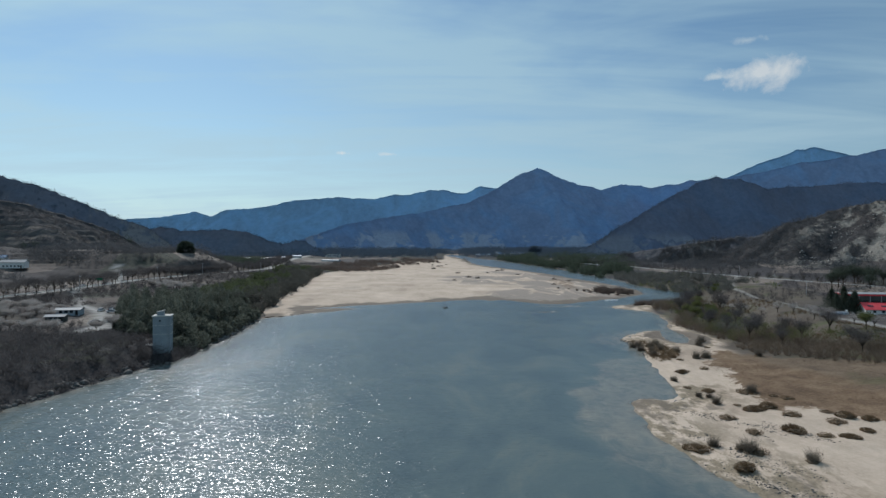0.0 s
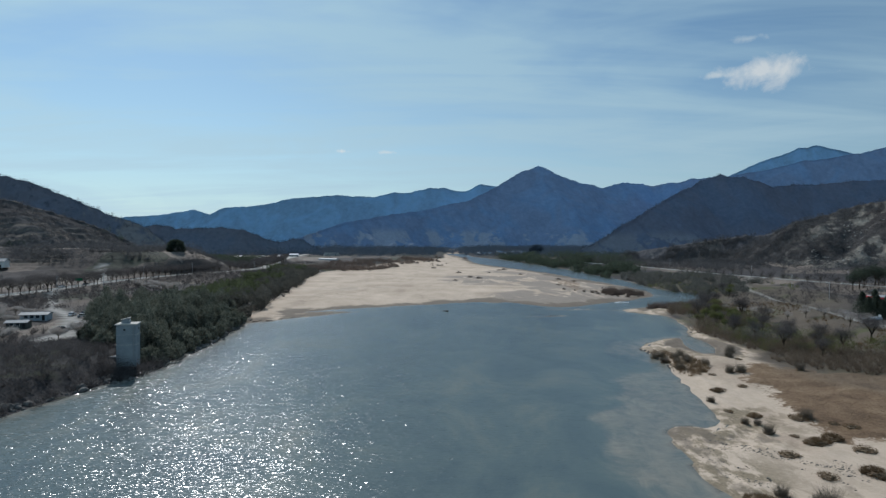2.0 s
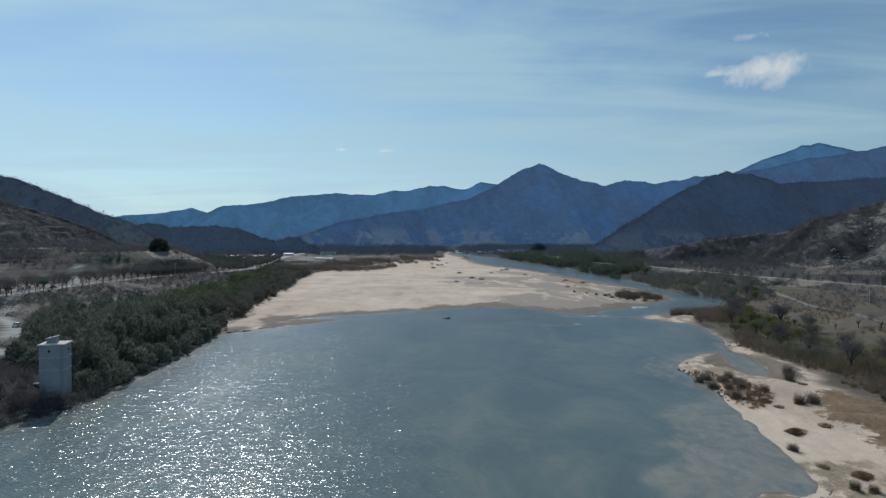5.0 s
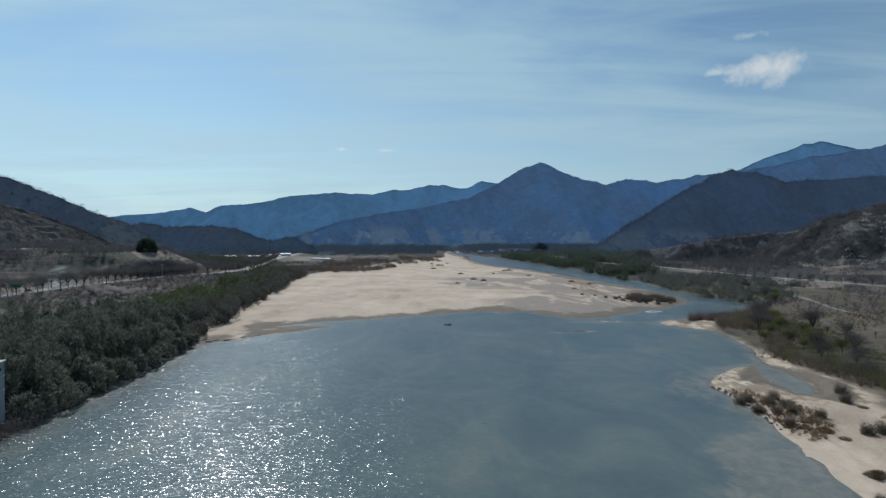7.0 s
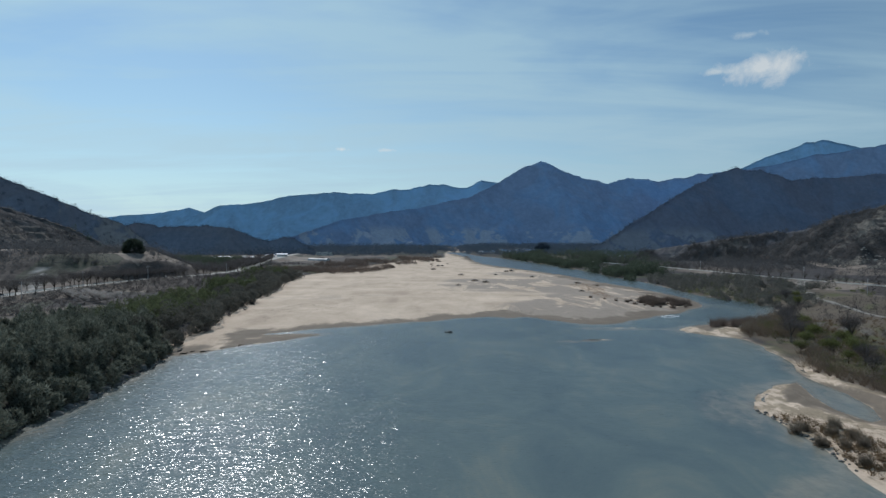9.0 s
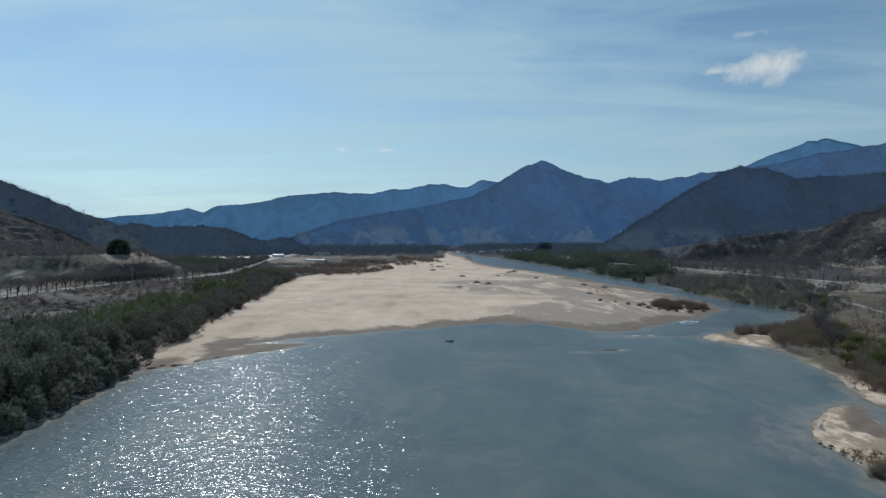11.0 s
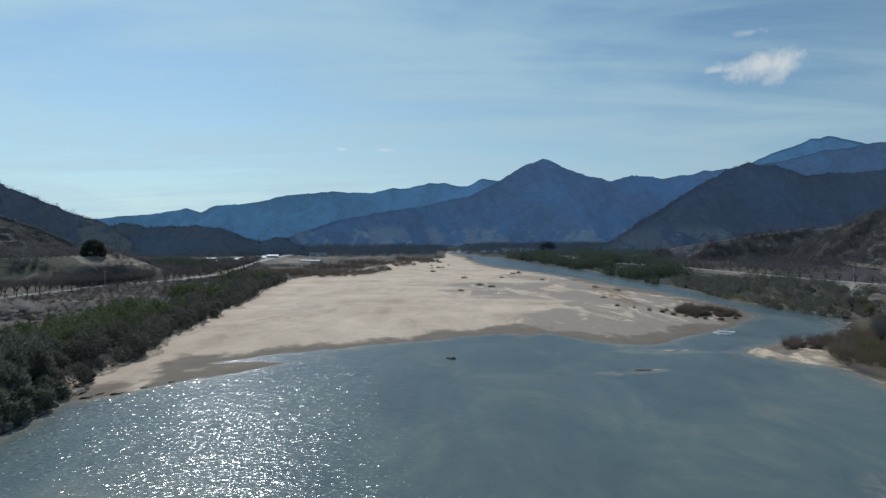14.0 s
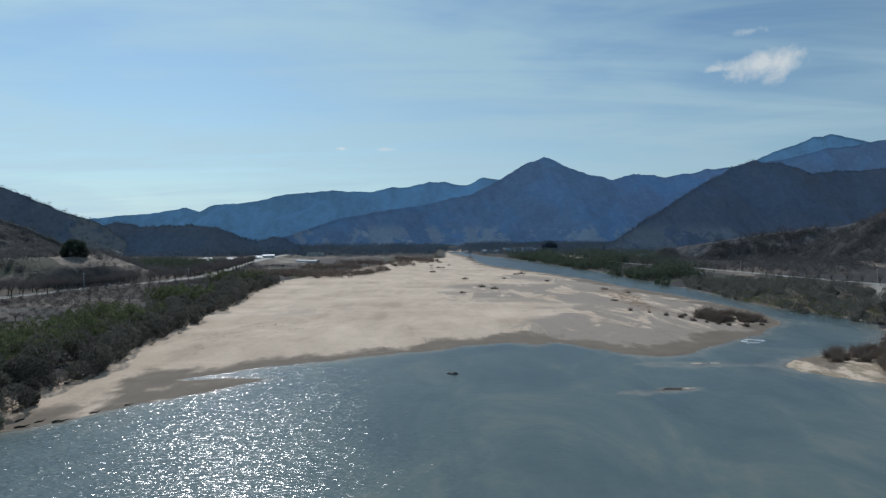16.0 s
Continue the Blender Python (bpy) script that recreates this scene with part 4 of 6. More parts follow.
def sprays(centres, tall, spread, count, width, r, lean=0.0):
    """Bare stems fanning up from a root: arrays for soup()."""
    c = np.repeat(np.asarray(centres, float), count, 0)
    n = len(c)
    hh = np.repeat(np.broadcast_to(tall, len(centres)), count) * (0.55 + 0.45 * r.random(n))
    a = r.random(n) * 2 * np.pi
    q = np.sqrt(r.random(n)) * spread
    out = np.stack([np.cos(a) * q, np.sin(a) * q, np.ones(n)], 1)
    out /= np.linalg.norm(out, axis=1)[:, None]
    root = c + np.stack([np.cos(a), np.sin(a), 0 * a], 1) * (0.18 * hh * r.random(n))[:, None]
    s = np.cross(out, r.normal(size=(n, 3)))
    s /= np.linalg.norm(s, axis=1)[:, None] + 1e-9
    wd = (width * (0.6 + 0.8 * r.random(n)))[:, None]
    v = np.stack([root - s * wd / 2, root + s * wd / 2, root + out * hh[:, None]], 1).reshape(-1, 3)
    return v, np.arange(n * 3).reshape(-1, 3)


def joined(*pairs):
    vs, fs, k = [], [], 0
    for v, f in pairs:
        vs.append(v)
        fs.append(f + k)
        k += len(v)
    return np.concatenate(vs), np.concatenate(fs)


def pebbles(places, size, r):
    """Many small angular stones: arrays for soup()."""
    o = np.array([(1, 0, 0), (-1, 0, 0), (0, 1, 0), (0, -1, 0), (0, 0, 1), (0, 0, -1)], float)
    f = np.array([(0, 2, 4), (2, 1, 4), (1, 3, 4), (3, 0, 4), (2, 0, 5), (1, 2, 5), (3, 1, 5), (0, 3, 5)])
    n = len(places)
    v = places[:, None, :] + o[None] * (size * (0.4 + r.random((n, 1, 1)))) * (0.6 + 0.8 * r.random((n, 6, 1))) * np.array([1.3, 1.0, 0.6])
    return v.reshape(-1, 3), (f[None] + 6 * np.arange(n)[:, None, None]).reshape(-1, 3)


def scatter(poly, gap, r, keep=None):
    """Uneven places inside an outline, about gap metres apart, standing on the ground."""
    p = np.array(poly, float)
    x0, y0, x1, y1 = *p.min(0), *p.max(0)
    gx, gy = np.meshgrid(np.arange(x0, x1, gap), np.arange(y0, y1, gap))
    x = gx.ravel() + r.uniform(-0.5, 0.5, gx.size) * gap
    y = gy.ravel() + r.uniform(-0.5, 0.5, gx.size) * gap
    ok = inside(poly, x, y) > 0
    x, y = x[ok], y[ok]
    if keep is not None:
        ok = keep(x, y)
        x, y = x[ok], y[ok]
    return np.stack([x, y, height(x, y) - 0.1], 1)


def stuff(name, arrays, material, label, category):
    return tagged(new(name, soup(name, *arrays, material)), label, category, kind="stuff")


VR = np.random.default_rng(21)
L_EDGE = [(-88, 262), (-92, 280), (-92, 307), (-98, 335), (-100, 368), (-108, 436), (-122, 523), (-129, 615), (-116, 679), (-100, 763), (-78, 877), (-51, 1005)]


def sides_of(line, near, far):
    """A band beside a line, on its left side."""
    a = [(x - near, y) for x, y in line]
    return a + [(x - far, y) for x, y in reversed(line)]


# ---- left bank: thickets ----
def not_yard(x, y):
    return (inside(YARD, x, y) < -1) & (np.hypot(x + 86.4, y - 162) > 4.0) & (inside([(-139, 196), (-165, 196), (-168, 240), (-142, 240)], x, y) < 0)


near_scrub = [(-95, 92), (-89, 122), (-85, 142), (-84, 151), (-92, 156), (-104, 172), (-124, 178), (-150, 170), (-190, 150), (-190, 60), (-104, 60)]
pts = scatter(near_scrub, 3.6, VR, not_yard)
tall = (4.2 + 1.5 * fbm(pts[:, 0], pts[:, 1], 16, 3)) * VR.uniform(0.75, 1.25, len(pts)) * (0.65 + 0.35 * step(0, 8, inside(near_scrub, pts[:, 0], pts[:, 1])))
stuff("riverside_scrub", joined(sprays(pts, tall * 1.05, 0.9, 26, 0.07, VR), slivers(pts, np.clip(tall * 0.62, 1.6, 3.4), tall, 140, 0.7, 0.12, VR, 0.6, 0.74)),
      M_SHRUB, "tangled leafless grey-brown scrub on the steep riverbank", "scrub")
grove = [(-84, 166), (-82, 184), (-82, 207), (-85, 230), (-87, 256), (-93, 268), (-112, 300), (-138, 300), (-146, 260), (-142, 215), (-120, 192), (-104, 176)]
grove = [(q[0] + 1.5, q[1]) if q[0] > -95 else q for q in grove]
pts = scatter(grove, 3.5, VR, not_yard)
edge = step(0, 9, inside(grove, pts[:, 0], pts[:, 1]))
tall = (7.8 + 2.6 * fbm(pts[:, 0], pts[:, 1], 13, 3)) * VR.uniform(0.5, 1.35, len(pts)) * (0.5 + 0.5 * edge)
stuff("bamboo_grove", joined(slivers(pts, VR.uniform(1.0, 2.1, len(pts)), tall, 420, 0.85, 0.30, VR, 0.5, 0.88), sprays(pts, tall * 1.04, 0.16, 5, 0.10, VR)),
      M_BAMBOO, "dense grey-green bamboo grove leaning over the water", "bamboo")
pts = scatter(sides_of(L_EDGE[:8], 0, 24), 6.2, VR)
tall = (6.4 + 2.6 * fbm(pts[:, 0], pts[:, 1], 12, 3)) * VR.uniform(0.5, 1.3, len(pts))
stuff("bank_thicket", joined(slivers(pts, np.clip(tall * 0.52, 1.8, 4.2), tall, 660, 0.68, 0.31, VR, 0.4, 0.9), sprays(pts, tall, 0.6, 22, 0.09, VR)),
      M_WILLOW, "rounded grey-green willow thicket along the sandbank", "thicket")
pts = scatter(sides_of(L_EDGE[:8], -2, 16), 5.2, VR, lambda x, y: fbm(x + 31, y, 22, 3) > 0.0)
tall = VR.uniform(2.0, 4.6, len(pts))
stuff("willow_scrub", joined(slivers(pts, tall * 0.6, tall, 110, 0.5, 0.10, VR, 0.5, 0.5), sprays(pts, tall, 0.8, 30, 0.07, VR)),
      M_SHRUB, "leafless brown scrub in front of the thicket", "scrub")
pts = scatter(sides_of(L_EDGE[1:8], 12, 42), 4.2, VR, lambda x, y: fbm(x, y, 60, 3) > -0.3)
tall = VR.uniform(5.0, 9.0, len(pts))
stuff("young_bamboo", slivers(pts, VR.uniform(1.2, 2.4, len(pts)), tall, 300, 0.85, 0.26, VR, 0.5, 0.85), M_REED, "yellow-green bamboo behind the willows", "bamboo")
pts = scatter(sides_of([(-120, 650), (-104, 740), (-80, 860), (-45, 1000), (0, 1100)], -40, 60), 6.5, VR, lambda x, y: fbm(x, y, 50, 3) > -0.1 + 0.35 * (inside(LEFT_BANK, x, y) < 0))
tall = VR.uniform(2.5, 6.5, len(pts))
stuff("far_thicket", slivers(pts, tall * 0.75, tall, 90, 1.3, 0.5, VR, 0.4, 0.7), M_ISLE, "low dark thickets at the sandbank's far end", "thicket")
plain = [(-150, 300), (-160, 420), (-158, 600), (-150, 700), (-190, 1000), (-420, 1050), (-560, 700), (-420, 300), (-250, 150), (-200, 130), (-160, 185)]


def off_road(x, y):
    return (inside(FALLOW, x, y) < -1) & (along(LEFT_ROAD, x, y) > 8) & ((along(LEFT_ROAD, x, y) < 24) | (fbm(x + 50, y, 45, 3) > 0.0 + 0.15 * (x < -215)))


pts = scatter([q for q in plain if q[0] > -260] + [(-236, 130)], 5.0, VR, off_road)
tall = VR.uniform(1.4, 3.4, len(pts))
stuff("orchard_brush", joined(slivers(pts, tall * 1.1, tall, 50, 1.0, 0.13, VR, 0.5, 0.3), sprays(pts, tall, 0.9, 10, 0.12, VR)),
      M_SHRUB, "bare grey-brown orchard trees and brush on the plain", "orchard")

pts = scatter([(-90, 152), (-82, 150), (-79.6, 157), (-79.4, 169), (-83, 170), (-82, 160), (-85, 157), (-90, 158)], 1.5, VR)
tall = VR.uniform(2.4, 4.8, len(pts))
stuff("tower_scrub", joined(sprays(pts, tall, 0.9, 24, 0.06, VR), slivers(pts, tall * 0.7, tall, 130, 0.4, 0.10, VR, 0.5, 0.7)), M_SHRUB, "dark tangled scrub round the tower's foot", "scrub")

field_l = [(-150, 300), (-158, 420), (-156, 600), (-190, 600), (-206, 480), (-214, 330), (-224, 200), (-196, 200)]
pts = scatter(field_l, 4.6, VR, lambda x, y: (along(LEFT_ROAD, x, y) > 9) & (inside(FALLOW, x, y) < -1) & (fbm(x + 3, y, 24, 4) > -0.35))
tall = VR.uniform(0.6, 2.2, len(pts))
stuff("field_brush", joined(slivers(pts, tall * 1.1, tall, 34, 0.8, 0.20, VR, 0.6, 0.5), sprays(pts, tall, 0.9, 10, 0.10, VR)), M_SHRUB, "low dark brush and stubble over the riverside fields", "brush")
around_yard = [(-108, 178), (-122, 170), (-175, 180), (-200, 215), (-196, 250), (-160, 262), (-140, 262), (-138, 240), (-128, 220)]
pts = scatter(around_yard, 4.4, VR, lambda x, y: (inside(YARD, x, y) < -2) & (along(YARD_LANE, x, y) > 3) & (np.hypot(x + 155, y - 226) > 7) & (np.hypot(x + 149, y - 208) > 5) & (np.hypot(x + 128, y - 211) > 4) & (fbm(x + 9, y, 20, 3) > -0.3))
tall = VR.uniform(1.6, 4.6, len(pts))
stuff("yard_brush", joined(slivers(pts, tall * 0.7, tall, 90, 0.7, 0.09, VR, 0.5, 0.5), sprays(pts, tall, 0.8, 24, 0.08, VR)), M_SHRUB, "bare dark trees and brush round the yard", "brush")

pts = scatter([(-91, 157), (-96, 160), (-106, 172), (-122, 180), (-112, 182), (-100, 177), (-91, 169)], 2.0, VR)
tall = VR.uniform(0.8, 2.6, len(pts))
stuff("bank_brush", joined(sprays(pts, tall, 0.9, 26, 0.06, VR), slivers(pts, tall * 0.8, tall, 110, 0.45, 0.10, VR, 0.5, 0.6)), M_SHRUB, "dry brown brush on the slope behind the tower", "brush")

# ---- right bank: scrub, fields, river trees ----
bank_r = [(107, 292), (104, 264), (99.5, 240), (99, 222), (100.5, 204), (99, 186), (99, 170), (108, 154), (124, 140), (150, 118), (178, 100), (200, 115), (165, 150), (141, 196), (134, 230), (134, 262), (142, 300), (152, 350), (144, 344), (122, 322)]
pts = scatter(bank_r, 2.1, VR, lambda x, y: fbm(x + 300, y, 26, 3) > -0.4)
tall = (4.0 + 2.2 * fbm(pts[:, 0], pts[:, 1], 15, 3)) * VR.uniform(0.5, 1.35, len(pts))
stuff("bank_scrub", joined(sprays(pts, tall, 0.7, 36, 0.06, VR), slivers(pts, tall * 0.6, tall, 46, 0.5, 0.09, VR, 0.6, 0.4)),
      M_SCRUB, "leafless grey-brown scrub on the sandy right bank", "scrub")
pts = scatter(bank_r, 4.2, VR, lambda x, y: (fbm(x + 700, y + 40, 34, 3) > 0.08) | ((np.hypot(x - 128, (y - 296) * 0.5) < 10)))
tall = VR.uniform(2.0, 4.6, len(pts))
stuff("budding_willows", slivers(pts, tall * 0.6, tall, 130, 0.5, 0.11, VR, 0.3, 0.5), M_GREEN, "low willows coming into fresh green leaf", "willow")
belt = [(152, 560), (150, 640), (140, 760), (118, 960), (92, 1120), (150, 1160), (190, 1000), (205, 800), (206, 640), (196, 600)]
pts = scatter(belt, 8.5, VR, lambda x, y: fbm(x + 64, y, 60, 3) > -0.3)
tall = VR.uniform(5, 12, len(pts)) * (1 + 0.45 * fbm(pts[:, 0], pts[:, 1], 40, 3))
stuff("river_wood", slivers(pts, tall * 0.46, tall, 220, 1.3, 0.65, VR, 0.2, 0.88), M_EVER, "dark evergreen trees lining the channel", "woodland")
bank_far = [(160, 430), (158, 480), (162, 560), (170, 600), (235, 590), (262, 480), (250, 420), (190, 380), (172, 380)]
pts = scatter(bank_far, 7.6, VR, lambda x, y: (fbm(x + 20, y + 90, 40, 3) > -0.2) & (along(RIGHT_ROAD, x, y) > 6))
tall = VR.uniform(2.2, 6.5, len(pts))
stuff("channel_scrub", joined(slivers(pts, tall * 0.55, tall, 380, 0.7, 0.24, VR, 0.4, 0.85), sprays(pts, tall, 0.6, 20, 0.1, VR)),
      M_GREYSCRUB, "bare grey-brown willows beside the side channel", "scrub")
tall_bank = [(106, 292), (101, 246), (101, 206), (112, 200), (120, 240), (127, 285), (137, 332), (126, 326), (112, 316)]
pts = scatter(tall_bank, 4.2, VR, lambda x, y: (fbm(x + 12, y, 16, 3) > -0.3 + 0.62 * step(236, 258, y)) & ((x > 113) | (y < 246)))
tall = VR.uniform(3.2, 8.0, len(pts)) * (1 - 0.4 * step(240, 262, pts[:, 1]))
stuff("waterside_willows", joined(slivers(pts, tall * 0.5, tall, 190, 0.5, 0.10, VR, 0.4, 0.7), sprays(pts, tall, 0.55, 34, 0.07, VR)),
      M_GREYSCRUB, "dense grey willow brush along the water", "willow")
pts = scatter(bank_far, 9.0, VR, lambda x, y: fbm(x + 220, y + 90, 40, 3) > 0.25)
tall = VR.uniform(1.5, 3.6, len(pts))
stuff("channel_green", slivers(pts, tall * 0.8, tall, 120, 0.7, 0.16, VR, 0.4, 0.55), M_GREEN, "fresh green bushes beside the side channel", "bush")
plain_r = [(160, 330), (172, 380), (250, 420), (265, 480), (240, 620), (215, 700), (205, 850), (190, 1000), (330, 1000), (420, 700), (430, 400), (420, 150), (200, 120), (175, 180), (165, 260)]
pts = scatter(plain_r, 7.5, VR, lambda x, y: (along(RIGHT_ROAD, x, y) > 7) & (along(RIGHT_PATH, x, y) > 4) & (fbm(x + 500, y, 60, 3) > -0.2) & (np.hypot(x - 210, y - 275) > 42))
tall = VR.uniform(1.8, 4.8, len(pts))
stuff("valley_orchard", joined(slivers(pts, tall * 0.95, tall, 40, 1.0, 0.15, VR, 0.5, 0.3), sprays(pts, tall, 0.8, 9, 0.12, VR)),
      M_SHRUB, "bare grey orchard trees on the right-hand plain", "orchard")


pts = scatter([(99, 348), (106, 350), (108, 355), (103, 357), (99, 353)], 0.5, VR, lambda x, y: fbm(x, y * 2, 3, 3) > 0.0)
pts[:, 2] = 0.03
stuff("whitewater", pebbles(pts, 0.34, VR), M_FOAM, "white broken water at the sandbank's tip", "whitewater")
# woods and brush between the roads and the hills
foot_l = [(-240, 150), (-236, 330), (-242, 420), (-232, 500), (-212, 552), (-206, 610), (-220, 700), (-260, 900), (-330, 1060), (-620, 1000), (-600, 600), (-560, 250), (-420, 120)]
pts = scatter(foot_l, 5.8, VR, lambda x, y: (fbm(x + 150, y, 48, 4) > -0.2 + 0.32 * ((x > -420) & (y > 440) & (y < 600))) & (np.hypot(x + 236, y - 527) > 11) & (along(LEFT_LANE, x, y) > 4) & (np.hypot(x + 322, y - 428) > 16) & (inside([(-350, 870), (-232, 870), (-232, 1035), (-350, 1035)], x, y) < 0))
tall = VR.uniform(3, 9, len(pts))
tall = tall * (0.55 + 0.75 * step(0.1, 0.35, fbm(pts[:, 0] + 150, pts[:, 1], 48, 4)))
stuff("foothill_brush", slivers(pts, tall * 0.6, tall, 25, 1.5, 0.42, VR, 0.5, 0.55), M_HAZEBROWN, "dark leafless brush and groves at the foot of the hills", "brush")
foot_r = [(345, 300), (310, 420), (280, 500), (262, 570), (250, 640), (238, 720), (210, 860), (205, 1000), (420, 1060), (520, 800), (560, 500), (520, 250)]
pts = scatter(foot_r, 6.8, VR, lambda x, y: (fbm(x + 950, y, 50, 4) > -0.25) & (x < 0.58 * y + 90))
tall = VR.uniform(3, 8.5, len(pts))
stuff("roadside_woods", slivers(pts, tall * 0.62, tall, 34, 1.4, 0.38, VR, 0.5, 0.55), M_HAZEBROWN, "dark leafless woods behind the right-hand road", "woodland")
spit = [(66, 197), (68, 188), (66, 170), (63.5, 158), (70, 160), (76, 168), (77, 182), (72, 194)]
pts = scatter(spit, 1.25, VR, lambda x, y: fbm(x, y, 7, 3) > -0.35)
tall = VR.uniform(0.5, 1.9, len(pts))
stuff("spit_scrub", joined(sprays(pts, tall, 0.9, 30, 0.05, VR), slivers(pts, tall * 0.7, tall, 50, 0.3, 0.06, VR, 0.6, 0.4)), M_DRY, "tangled brown dry scrub on the sandy spit", "scrub")

foot_m = [(215, 880), (205, 1000), (170, 1130), (260, 1180), (330, 1120), (430, 1080), (470, 1010), (380, 960), (300, 900)]
pts = scatter(foot_m, 11, VR, lambda x, y: fbm(x + 77, y, 60, 4) > -0.1)
tall = VR.uniform(5, 13, len(pts))
stuff("foot_groves", slivers(pts, tall * 0.55, tall, 90, 1.6, 0.55, VR, 0.3, 0.75), M_EVER, "dark groves at the foot of the wooded hill", "woodland")

rough_r = [(136, 150), (128, 200), (126, 250), (134, 300), (150, 340), (175, 330), (166, 270), (164, 220), (178, 175), (196, 140), (170, 120)]
pts = scatter(rough_r, 2.6, VR, lambda x, y: (fbm(x + 410, y, 22, 4) > -0.15) & (along(RIGHT_PATH, x, y) > 3))
tall = VR.uniform(0.4, 1.7, len(pts))
stuff("rough_grass", joined(sprays(pts, tall, 1.2, 30, 0.07, VR), slivers(pts, tall * 0.9, tall, 30, 0.4, 0.09, VR, 0.6, 0.4)), M_DRY, "brown rough grass and low brush on the plain", "grass")
lawn = [(118, 168), (112, 196), (118, 214), (134, 200), (150, 172), (158, 150), (140, 146)]
pts = scatter(lawn, 1.0, VR, lambda x, y: fbm(x + 31, y, 16, 4) > 0.05)
stuff("spring_grass", sprays(pts, VR.uniform(0.25, 0.7, len(pts)), 1.3, 9, 0.13, VR), M_GREEN, "fresh green grass between the bare willows", "grass")
meadow = [(116, 292), (116, 274), (124, 262), (140, 276), (158, 308), (160, 340), (144, 340), (128, 318)]
pts = scatter(meadow, 0.9, VR, lambda x, y: fbm(x + 61, y, 14, 4) > -0.3)
stuff("spring_grass", sprays(pts, VR.uniform(0.25, 0.7, len(pts)), 1.3, 12, 0.15, VR), M_GREEN, "fresh green spring grass on the low bank", "grass")

# ---- trees and brush on the hills ----
def on_hill(ob, count, r, floor=6.0, reach=1e9):
    n = len(ob.data.vertices)
    co = np.empty(n * 3, np.float32)
    ob.data.vertices.foreach_get("co", co)
    co = co.reshape(-1, 3)
    co = co[co[:, 2] > floor]
    p = co[r.integers(0, len(co), count)].astype(float)
    p[:, :2] += r.uniform(-3, 3, (count, 2))
    p[:, 2] -= 0.6
    return p


pts = on_hill(HILL_LN, 8200, VR)
tall = VR.uniform(2.5, 8, len(pts)) * (fbm(pts[:, 0], pts[:, 1], 42, 4) > -0.10)
pts, tall = pts[tall > 0], tall[tall > 0]
stuff("hillside_brush", slivers(pts, tall * 0.62, tall, 28, 1.4, 0.55, VR, 0.5, 0.55), M_HAZEBROWN, "bare trees and brush over the terraced hillside", "brush")
pts = on_hill(HILL_RN, 8000, VR, 2.0)
tall = VR.uniform(2.0, 7.5, len(pts)) * ((pts[:, 0] < 0.60 * pts[:, 1] + 30 * fbm(pts[:, 0], pts[:, 1], 60, 3)) | (fbm(pts[:, 0] + 40, pts[:, 1], 50, 3) > 0.38))
pts, tall = pts[tall > 0], tall[tall > 0]
stuff("hillside_orchard", slivers(pts, tall * 0.62, tall, 30, 1.3, 0.52, VR, 0.5, 0.55), M_HAZEBROWN, "bare orchard trees over the stony hillside", "brush")
pts = on_hill(HILL_RF, 3600, VR, 3.0)
pts = pts[fbm(pts[:, 0] + 9, pts[:, 1], 40, 4) > -0.25]
tall = VR.uniform(3.0, 8.5, len(pts))
stuff("spur_woods", slivers(pts, tall * 0.6, tall, 30, 1.4, 0.55, VR, 0.5, 0.6), M_HAZEBROWN, "leafless brown woods over the low spur", "woodland")
pts = on_hill(HILL_RN, 22000, VR, 4.0)
pts = pts[(fbm(pts[:, 0] + 200, pts[:, 1], 40, 3) < 0.3) & (pts[:, 0] > 0.60 * pts[:, 1]) & (fbm(pts[:, 0] + 40, pts[:, 1], 50, 3) < 0.30)][:8500]
pts[:, 2] += 0.8
stuff("hillside_rubble", pebbles(pts, 0.95, VR), M_RUBBLE, "pale broken rock over the cleared hillside", "rubble")
pts = on_hill(HILL_LN, 14000, VR, 4.0)
pts = pts[(np.mod(pts[:, 2], 4.2) < 0.7) & (fbm(pts[:, 0] + 60, pts[:, 1], 60, 3) < -0.15)][:1000]
pts[:, 2] += 0.8
stuff("terrace_stones", pebbles(pts, 0.6, VR), M_RUBBLE, "pale dry-stone terrace edges on the hillside", "stones")
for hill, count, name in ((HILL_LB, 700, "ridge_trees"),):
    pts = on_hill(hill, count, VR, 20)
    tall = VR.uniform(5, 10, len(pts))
    stuff(name, slivers(pts, tall * 0.5, tall, 30, 1.8, 0.5, VR, 0.5, 0.5), M_HAZEWOOD, "bare treetops standing above the wooded hill", "trees")

pts = on_hill(HILL_LN, 2600, VR, 8.0)
pts = pts[fbm(pts[:, 0] + 500, pts[:, 1], 60, 3) > 0.42]
tall = VR.uniform(5, 11, len(pts))
stuff("hillside_evergreens", slivers(pts, tall * 0.36, tall, 110, 1.0, 0.42, VR, 0.3, 0.8), M_EVER, "dark evergreen groves between the terraces", "trees")
